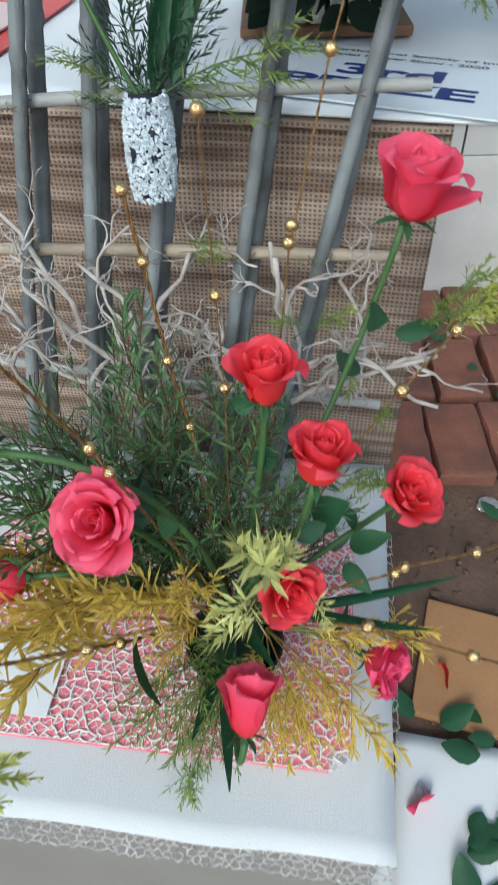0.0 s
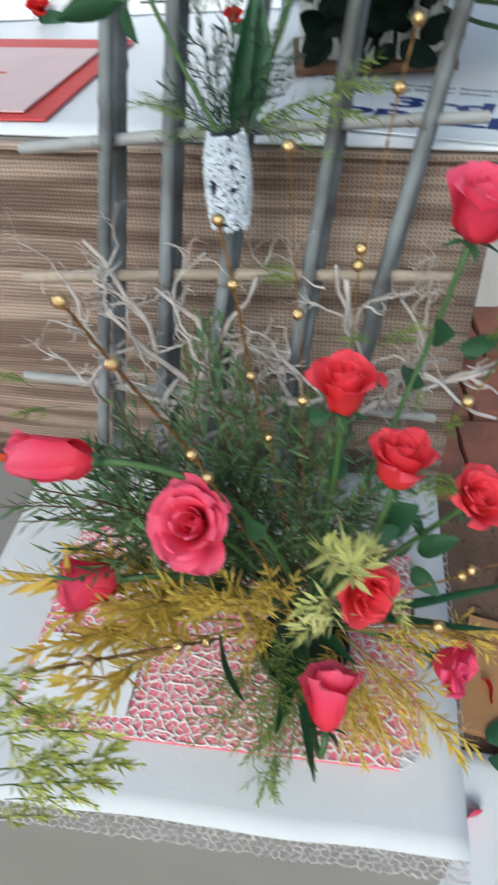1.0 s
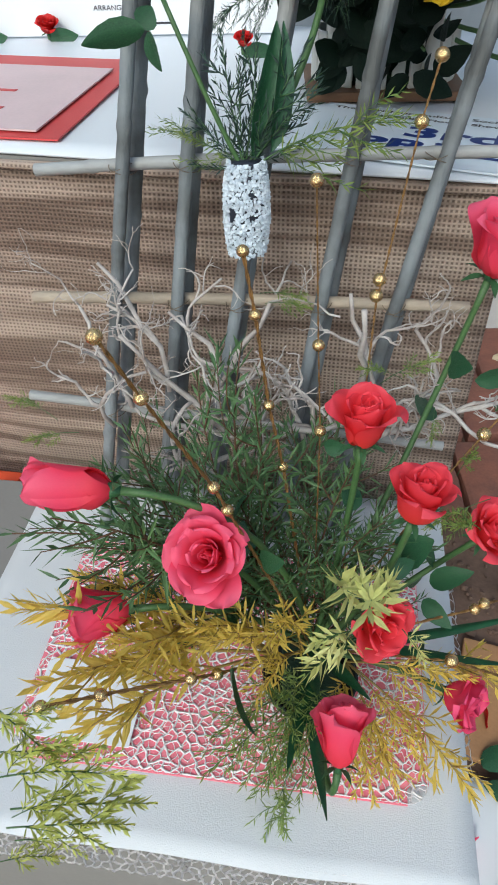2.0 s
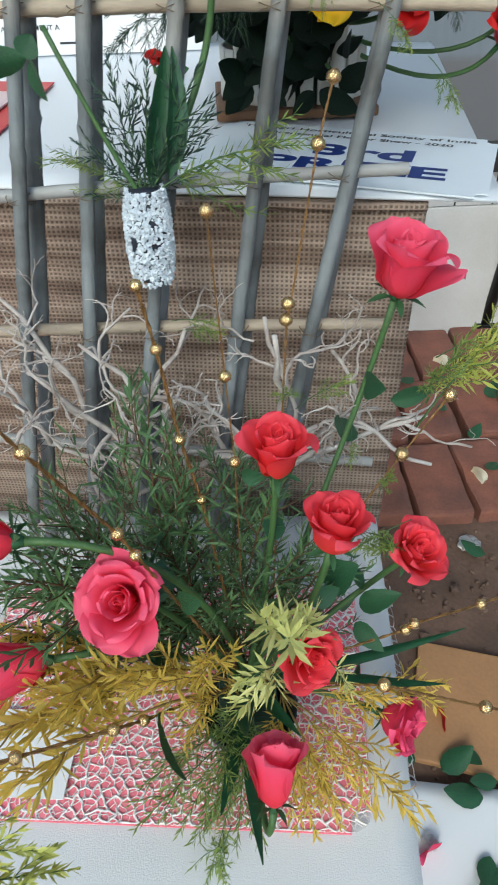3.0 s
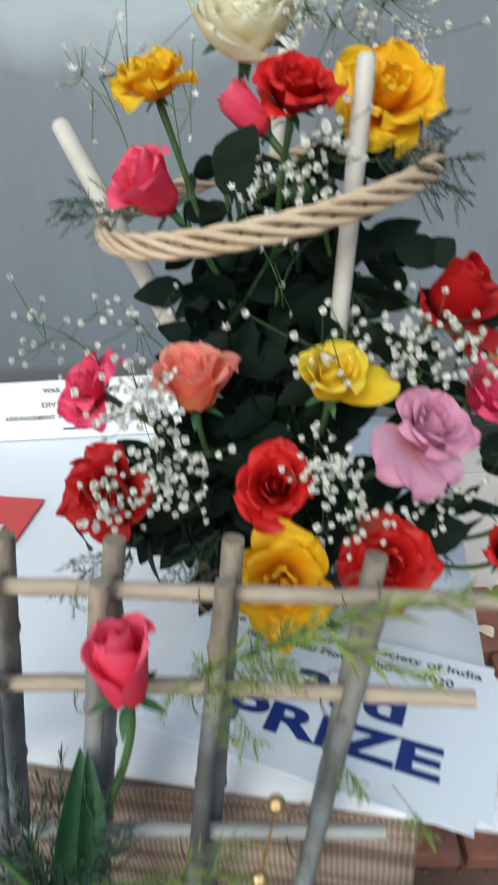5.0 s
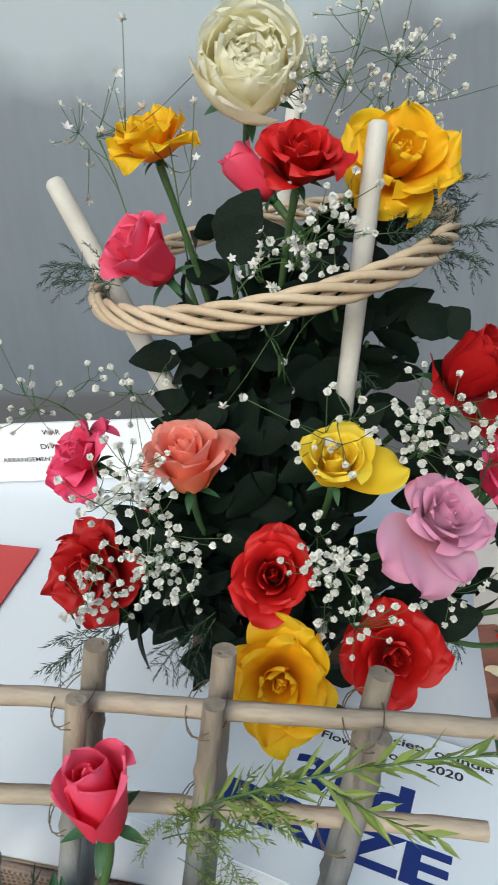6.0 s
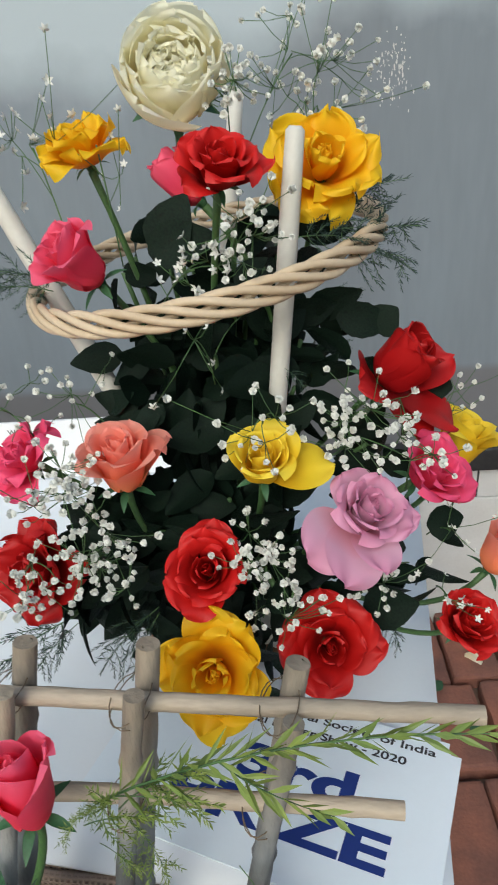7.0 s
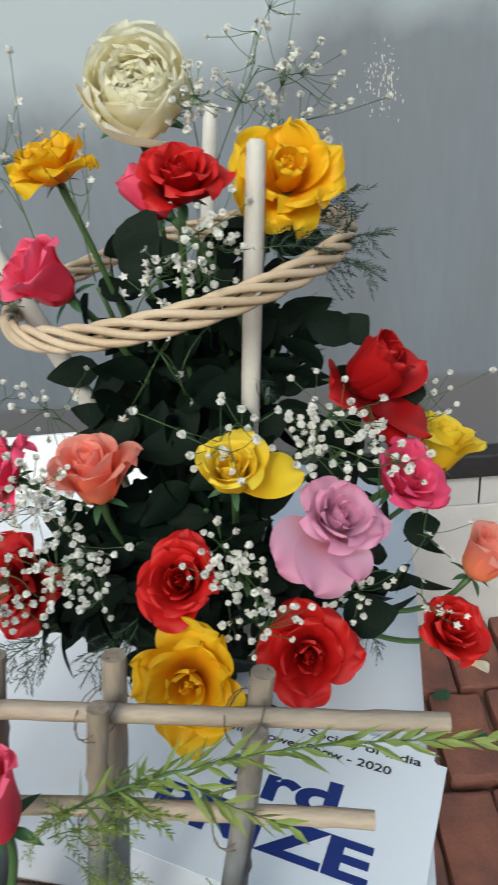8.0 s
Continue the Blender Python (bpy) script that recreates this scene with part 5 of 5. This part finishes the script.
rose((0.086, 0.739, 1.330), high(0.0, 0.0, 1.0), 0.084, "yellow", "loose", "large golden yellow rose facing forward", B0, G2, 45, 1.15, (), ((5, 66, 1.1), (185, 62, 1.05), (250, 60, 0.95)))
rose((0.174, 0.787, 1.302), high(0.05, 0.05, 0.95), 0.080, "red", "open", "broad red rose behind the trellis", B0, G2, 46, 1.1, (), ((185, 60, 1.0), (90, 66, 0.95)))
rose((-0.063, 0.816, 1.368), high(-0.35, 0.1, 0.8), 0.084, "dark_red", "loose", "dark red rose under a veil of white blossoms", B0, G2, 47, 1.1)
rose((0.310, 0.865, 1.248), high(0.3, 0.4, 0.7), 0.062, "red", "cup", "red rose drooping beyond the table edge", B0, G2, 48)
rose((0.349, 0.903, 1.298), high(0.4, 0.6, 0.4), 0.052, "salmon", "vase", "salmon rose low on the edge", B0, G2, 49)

# leaves that fill the basket, near-black because its deep shade is in their colour
rng = random.Random(77)
for s in range(12):
    lean = Vector((rng.uniform(-0.09, 0.09), rng.uniform(-0.1, 0.06), 0.30 + 0.08 * rng.random()))
    root = thing("rose_foliage", B0, "rose stem with large green leaves, coloured near-black for shade, inside the basket", "foliage", "rose foliage of the basket")
    pts = bend((0, 0, -0.02), lean * 0.45 + Vector((0, 0.02, 0)), lean, 10)
    stem = part("stem", mesh_of("stem", *tube(pts, 0.0025, 6)), M["stem"], root)
    for k in range(18):
        p = pts[1 + k % 10]
        a = rng.uniform(0, 6.28)
        way = Vector((math.cos(a), math.sin(a) - 0.25, rng.uniform(-0.5, 0.35)))
        part("leaf", LEAF, M["shaded_leaf"], stem, "", along(p, way, rng.uniform(-0.6, 0.6) + 1.57, rng.uniform(0.034, 0.055)))
for s in range(11):
    lean = Vector((rng.uniform(-0.2, 0.2), rng.uniform(-0.2, -0.08), rng.uniform(0.02, 0.16)))
    root = thing("rose_foliage", B0, "rose stem with large green leaves, coloured near-black for shade, low in the basket", "foliage", "rose foliage of the basket")
    pts = bend((0, 0, -0.03), lean * 0.5 + Vector((0, 0, 0.04)), lean, 10)
    stem = part("stem", mesh_of("stem", *tube(pts, 0.0025, 6)), M["stem"], root)
    for k in range(15):
        p = pts[2 + k % 9]
        a = rng.uniform(0, 6.28)
        way = Vector((math.cos(a), math.sin(a) - 0.2, rng.uniform(-0.2, 0.6)))
        part("leaf", LEAF, M["shaded_leaf"], stem, "", along(p, way, rng.uniform(-0.6, 0.6) + 1.57, rng.uniform(0.034, 0.055)))
for at, reach in (((0.081, 0.886, 1.463), 0.035), ((0.062, 0.869, 1.419), 0.04), ((0.038, 0.853, 1.375), 0.04), ((0.098, 0.866, 1.396), 0.04), ((0.158, 0.908, 1.477), 0.035), ((0.165, 0.923, 1.512), 0.03), ((0.143, 0.849, 1.346), 0.04), ((-0.002, 0.852, 1.366), 0.035),
                  ((0.094, 0.912, 1.507), 0.04), ((0.048, 0.932, 1.508), 0.03), ((0.155, 0.844, 1.312), 0.035), ((0.216, 0.891, 1.428), 0.035), ((0.006, 0.845, 1.322), 0.035), ((0.238, 0.875, 1.314), 0.03), ((0.112, 0.873, 1.446), 0.035), ((0.025, 0.924, 1.449), 0.03),
                  ((0.014, 0.857, 1.331), 0.035), ((-0.013, 0.860, 1.284), 0.03), ((0.067, 0.875, 1.241), 0.03), ((0.031, 0.882, 1.221), 0.028), ((0.112, 0.871, 1.216), 0.03), ((0.099, 0.821, 1.292), 0.03)):
    at = Vector(at)
    root = thing("rose_foliage", B0, "rose stem with crowded green leaves, coloured near-black for shade, inside the basket", "foliage", "rose foliage of the basket")
    rel = at - B0
    stem = part("stem", mesh_of("stem", *tube(bend((0, 0, -0.03), rel * 0.5 + Vector((0, 0.03, 0)), rel, 8), 0.002, 6)), M["stem"], root)
    for k in range(17):
        p = rel + Vector((rng.gauss(0, 0.6), rng.gauss(0.35, 0.5), rng.gauss(0, 0.6))) * reach
        a = rng.uniform(0, 6.28)
        part("leaf", LEAF, M["shaded_leaf"], stem, "", along(p, (math.cos(a), rng.uniform(-0.5, 0.3), math.sin(a) * 0.8 - 0.2), rng.uniform(-0.6, 0.6) + 1.57, rng.uniform(0.032, 0.052)))
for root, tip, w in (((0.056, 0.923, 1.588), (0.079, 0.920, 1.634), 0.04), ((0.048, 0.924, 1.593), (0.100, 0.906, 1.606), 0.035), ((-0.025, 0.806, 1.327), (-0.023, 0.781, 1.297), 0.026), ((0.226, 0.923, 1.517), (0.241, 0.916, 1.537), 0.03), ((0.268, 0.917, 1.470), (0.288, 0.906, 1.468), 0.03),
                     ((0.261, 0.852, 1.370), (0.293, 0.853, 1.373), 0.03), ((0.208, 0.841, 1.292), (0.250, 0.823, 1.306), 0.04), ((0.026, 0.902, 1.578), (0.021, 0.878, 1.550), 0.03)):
    loose_leaf("rose_leaf", root, tip, w, "shaded_leaf", "green rose leaf, coloured near-black for shade, beside a bloom in the basket", "leaf", 1.3)
for root, tip in (((-0.019, 0.902, 1.578), (-0.089, 0.925, 1.601)), ((-0.022, 0.891, 1.575), (-0.081, 0.913, 1.586)), ((0.189, 0.903, 1.589), (0.267, 0.947, 1.612)), ((0.186, 0.905, 1.598), (0.239, 0.952, 1.648)), ((0.198, 0.904, 1.596), (0.265, 0.942, 1.574)), ((0.163, 0.865, 1.608), (0.217, 0.886, 1.607)),
                  ((0.181, 0.936, 1.536), (0.215, 0.939, 1.556)), ((0.174, 0.931, 1.498), (0.212, 0.936, 1.533)), ((0.033, 0.825, 1.318), (-0.032, 0.800, 1.283)), ((0.033, 0.824, 1.313), (-0.006, 0.797, 1.264)), ((-0.050, 0.842, 1.295), (-0.144, 0.836, 1.251)), ((-0.046, 0.841, 1.289), (-0.098, 0.817, 1.261)),
                  ((0.223, 0.841, 1.291), (0.243, 0.817, 1.261)), ((0.149, 0.853, 1.517), (0.169, 0.851, 1.502))):
    foliage("fern", root, tip)


# ---- white filler blossoms ----
def blossom_mesh(seed, star=False):
    rng = random.Random(seed)
    pieces = []
    if star:
        for k in range(5):
            m = Matrix.Rotation(k * 1.2566, 4, "Z") @ Matrix.Rotation(radians(75), 4, "Y")
            pieces.append(moved(leaf_shape(1.0, 0.55, 0.1, -0.2, 3), m))
    else:
        for k in range(13):
            m = Euler((rng.uniform(0, 6.28), rng.uniform(0, 6.28), rng.uniform(0, 6.28))).to_matrix().to_4x4()
            pieces.append(moved(leaf_shape(0.85, 1.3, 0.3, 0.4, 3), m))
    return join(pieces)


BLOSSOMS = [blossom_mesh(k) for k in range(4)]
STARS = [blossom_mesh(k, True) for k in range(2)]


def filler(foot, centre, spread, count, size, seed, star=False):
    rng = random.Random(seed)
    foot = Vector(foot)
    root = thing("gypsophila_spray", foot, "airy spray of tiny white blossoms on thin stems", "filler flower", "white blossom sprays")
    c = Vector(centre) - foot
    stems, heads = [tube(bend((0, 0, 0), c * 0.5 + Vector((0, 0, 0.01)), c * 0.85, 6), 0.0007, 4)], []
    spots = [c + Vector((rng.gauss(0, .55), rng.gauss(0, .35), rng.gauss(0, .55))) * spread for _ in range(count)]
    forks = []
    for q in rng.sample(spots, max(2, count // 6)):
        t = rng.uniform(0.35, 0.85)
        base = c * t + Vector((0, 0, 0.02)) * t * (1 - t)
        f = base.lerp(q, rng.uniform(0.55, 0.8))
        forks.append(f)
        stems.append(tube(bend(base, (base + f) / 2 + Vector((rng.gauss(0, 0.1), 0, 0.15)) * spread, f, 4), 0.00045, 4))
    for k, p in enumerate(spots):
        f = min(forks, key=lambda q: (q - p).length)
        stems.append(tube([f, (f + p) / 2 + Vector((0, 0, -0.002)), p], 0.00035, 3))
        s = size * rng.uniform(0.75, 1.2)
        shape = (STARS if star else BLOSSOMS)[k % (2 if star else 4)]
        e = Euler((radians(70) + rng.uniform(-.6, .6), rng.uniform(-.6, .6), rng.uniform(0, 6))) if star else Euler((rng.uniform(0, 6), rng.uniform(0, 6), 0))
        heads.append(moved(shape, Matrix.Translation(p) @ e.to_matrix().to_4x4() @ Matrix.Scale(s, 4)))
    tagged(part("stem", mesh_of("stem", *join(stems)), M["stem"], root), kind="stuff")
    tagged(part("blossoms", mesh_of("blossoms", *join(heads)), M["white_bloom"], root, "tiny white blossoms"), kind="stuff")


for k, (foot, centre, spread, count) in enumerate((
        ((-0.012, 0.890, 1.352), (-0.015, 0.790, 1.464), 0.026, 50), ((-0.005, 0.887, 1.328), (0.009, 0.777, 1.411), 0.027, 60), ((0.105, 0.863, 1.306), (0.125, 0.772, 1.408), 0.022, 45), ((0.123, 0.859, 1.274), (0.139, 0.762, 1.374), 0.02, 28),
        ((0.103, 0.940, 1.561), (0.126, 0.846, 1.615), 0.024, 34), ((0.192, 0.882, 1.435), (0.196, 0.819, 1.491), 0.03, 46), ((0.171, 0.990, 1.634), (0.191, 0.978, 1.690), 0.036, 34), ((0.116, 0.995, 1.669), (0.119, 0.920, 1.705), 0.018, 26))):
    filler(foot, centre, spread * 1.25, int(count * 1.35), 0.0034, 900 + k)
for k, (foot, centre, spread, count) in enumerate((
        ((0.129, 1.003, 1.654), (0.178, 1.035, 1.734), 0.045, 26), ((-0.054, 0.883, 1.444), (-0.094, 0.899, 1.485), 0.04, 18), ((-0.002, 0.904, 1.450), (-0.030, 0.898, 1.482), 0.035, 9), ((0.137, 0.847, 1.478), (0.130, 0.800, 1.498), 0.035, 12),
        ((-0.065, 0.833, 1.374), (-0.036, 0.756, 1.401), 0.024, 22), ((0.247, 0.847, 1.335), (0.208, 0.809, 1.350), 0.02, 14), ((0.277, 0.893, 1.443), (0.294, 0.924, 1.449), 0.03, 12), ((0.239, 0.838, 1.414), (0.233, 0.792, 1.480), 0.025, 14))):
    filler(foot, centre, spread * 1.2, int(count * 1.7), 0.0034, 930 + k)
for k, (foot, centre, spread, count) in enumerate((
        ((-0.017, 0.944, 1.595), (-0.045, 0.977, 1.683), 0.04, 20), ((0.059, 0.899, 1.558), (0.095, 0.854, 1.597), 0.022, 18), ((0.266, 0.869, 1.347), (0.279, 0.833, 1.377), 0.03, 9), ((0.276, 0.862, 1.295), (0.280, 0.823, 1.304), 0.028, 8), ((0.023, 0.942, 1.578), (0.017, 0.937, 1.687), 0.05, 10), ((0.097, 0.851, 1.508), (0.095, 0.826, 1.544), 0.05, 8))):
    filler(foot, centre, spread, count, 0.0046, 960 + k, True)


# ---- ground things beside the stands ----
board = part("ochre_board", boxed(0, 0.62, 0, 0.275, 0, 0.018, 0.004), M["slab"], m=Matrix.Translation((0.307, 0.618, 0.004)) @ Matrix.Rotation(radians(-17), 4, "Z"))
tagged(board, "ochre brown board lying on the soil", "board")
sheet("ground_paper", [(0.13, -0.2), (0.72, -0.32), (0.72, 0.42), (0.22, 0.52)], 0.012, M["paper"], "white paper sheet spread on the soil with fallen leaves", "paper", 0.002, 0.004, 4)
sheet("ground_paper", [(0.2, 0.1), (0.8, 0.0), (0.8, 0.49), (0.272, 0.577)], 0.022, M["paper"], "white paper sheet overlapping another on the soil", "paper", 0.002, 0.003, 9)
rng = random.Random(12)
for spot, on in (((0.424, 0.53), 0.032), ((0.405, 0.43), 0.032), ((0.365, 0.365), 0.032), ((0.36, 0.28), 0.032), ((0.40, 0.25), 0.032), ((0.435, 0.40), 0.032), ((0.47, 0.45), 0.032), ((0.43, 0.37), 0.032), ((0.5, 0.5), 0.032), ((0.36, 0.585), 0.03), ((0.31, 0.605), 0.02), ((0.411, 0.632), 0.024), ((0.55, 0.66), 0.024), ((0.46, 0.56), 0.03), ((0.38, 0.30), 0.032), ((0.48, 0.28), 0.032), ((0.70, 1.53), 0.055), ((0.74, 1.42), 0.055), ((0.66, 1.7), 0.055), ((0.82, 1.72), 0.055), ((0.62, 1.12), 0.016), ((0.60, 1.85), 0.055)):
    a = rng.uniform(0, 6.28)
    m = along((*spot, on + 0.004), (math.cos(a), math.sin(a), 0.05), 1.57 + 1.57, 0.075 * rng.uniform(0.7, 1.2))
    tagged(part("fallen_leaf", LEAF, M["leaf"], m=m), "fallen dark green leaf on the ground", "leaf", "fallen leaves")
for spot, z, mat, label in (((0.392, 0.658), 0.028, "red", "fallen red rose petal on the ochre board"), ((0.69, 1.95), 0.06, "cream", "fallen cream petal on the paving"), ((0.325, 0.46), 0.040, "rose_pink", "dark red petal caught in film on the paper"), ((0.66, 1.4), 0.06, "cream", "fallen cream petal on the paving")):
    ob = part("fallen_petal", petal_mesh(0.8, 0.44, 0.08, 60, 36, 58, 0.1, 0.1, 10), P[mat], m=Matrix.Translation((*spot, z)) @ Euler((1.4, 0.2, rng.uniform(0, 6))).to_matrix().to_4x4() @ Matrix.Scale(0.07, 4))
    tagged(ob, label, "petal")


def crumple(at, size, mat, label, name, seed):
    bm = bmesh.new()
    bmesh.ops.create_icosphere(bm, subdivisions=3, radius=1)
    for v in bm.verts:
        v.co = v.co * (1 + 0.5 * noise.noise(v.co * 2.2 + Vector((seed, 0, 0))))
        v.co.z = max(-0.25, v.co.z * 0.3 + 0.25 * noise.noise(v.co * 5))
    me = bpy.data.meshes.new(name)
    bm.to_mesh(me)
    bm.free()
    tagged(part(name, me, mat, m=Matrix.Translation((at[0], at[1], at[2] + 0.3 * size)) @ Matrix.Scale(size, 4)), label, "litter")


def clods():
    """Crumbs and clods of earth scattered over the bare soil beside the stands."""
    rng, pieces = random.Random(44), []
    bm = bmesh.new()
    bmesh.ops.create_icosphere(bm, subdivisions=1, radius=1)
    base = [v.co.copy() for v in bm.verts], [tuple(v.index for v in f.verts) for f in bm.faces]
    bm.free()
    for k in range(420):
        x, y, r = rng.uniform(0.34, 1.15), rng.uniform(0.55, 1.24), rng.uniform(0.003, 0.008) * (2.2 if rng.random() < 0.08 else 1)
        shift = Vector((k, 0, 0))
        vs = [Vector((x, y, 0.004)) + v * r * (1 + 0.5 * noise.noise(v * 1.7 + shift)) for v in base[0]]
        pieces.append((vs, base[1]))
    ob = part("soil_clods", mesh_of("soil_clods", *join(pieces), smooth=False), M["soil"])
    tagged(ob, "crumbs and clods of brown earth on the bare soil", "soil", kind="stuff")


clods()
crumple((0.595, 1.165, 0.002), 0.028, M["foil"], "crumpled silver foil scrap on the soil", "foil_scrap", 3)
crumple((0.305, 0.46, 0.03), 0.014, M["clear_film"], "crumpled clear plastic film on the paper", "plastic_film", 8)
tub = thing("small_tub", (0.870, 1.700, 0.050), "small orange and white plastic tub on the paving", "tub")
part("cup", mesh_of("cup", *tube([(0, 0, 0), (0, 0, 0.004), (0, 0, 0.05), (0, 0, 0.075)], [0.028, 0.03, 0.038, 0.042], 16)), M["red_cloth"], tub, "orange plastic cup")
part("rim", mesh_of("rim", *tube([(0, 0, 0.073), (0, 0, 0.09)], 0.044, 16)), M["paper"], tub, "white printed rim")
leg = thing("stand_leg", (0.946, 2.174, 0.050), "black iron leg of a neighbouring stand on the paving", "stand")
part("leg", mesh_of("leg", *tube([Vector((0, 0, 0)), Vector((0.983, 2.100, 0.816)) - Vector((0.946, 2.174, 0.050))], 0.022, 10)), M["metal"], leg)
part("foot", boxed(-0.035, 0.035, -0.03, 0.03, -0.002, 0.012, 0.003), M["metal"], leg)
for at, size in (((-0.44, 1.315, 1.149), 0.026), ((-0.104, 1.184, 1.149), 0.02), ((-0.56, 1.31, 1.149), 0.02)):
    at = Vector(at)
    rose(at + Vector((0, 0, 0.02)), (0.1, -0.3, 0.9), size * 1.5, "red", "cup", "small red corsage rose lying on the white table sheet", at, "corsages on the table", 70)
    m = along(at, (1, -0.2, 0.1), 1.57, 0.05)
    tagged(part("rose_leaf", LEAF, M["leaf"], m=m), "dark green leaf under the corsage", "leaf")

# ---- paving and tiles ----
paving = thing("paving", (0.477, 1.25, -0.035), "row upon row of worn red clay pavers with dark open joints", "paving", kind="structure")
PAVER = []
for v in range(4):
    bm = boxed(0, 0.152, 0, 0.292, 0, 0.085, 0.013)
    bmesh.ops.subdivide_edges(bm, edges=[e for e in bm.edges if e.calc_length() > 0.1], cuts=4, use_grid_fill=True)
    for p in bm.verts:
        p.co += Vector((noise.noise(p.co * 14 + Vector((v * 9, 0, 0))), noise.noise(p.co * 14 + Vector((0, v * 9, 4))), noise.noise(p.co * 14 + Vector((4, 0, v * 9))))) * 0.006
    me = bpy.data.meshes.new("paver")
    bm.to_mesh(me)
    bm.free()
    PAVER.append(me)
rng = random.Random(3)
for j in range(3):
    for i in range(-12, 16):
        m = Matrix.Translation((0.003 + i * 0.164 + (0.06 * (j % 2)) + rng.uniform(-.006, .006), j * 0.311 + rng.uniform(-.01, .01), rng.uniform(-0.012, 0.004))) @ Euler((rng.uniform(-.02, .02), rng.uniform(-.02, .02), rng.uniform(-.03, .03))).to_matrix().to_4x4()
        part("paver", PAVER[rng.randrange(4)], M["paver"], paving, "", m)
tile_me = bpy.data.meshes.new("tile")
bm = boxed(0.003, 0.122, -0.006, 0, 0, 0.108, 0.002)
bm.to_mesh(tile_me)
bm.free()
for i in range(-16, 24):
    part("tile", tile_me, M["tile"], tiling, "", Matrix.Translation((i * 0.125, WALL_Y - 0.031, 0.513)))
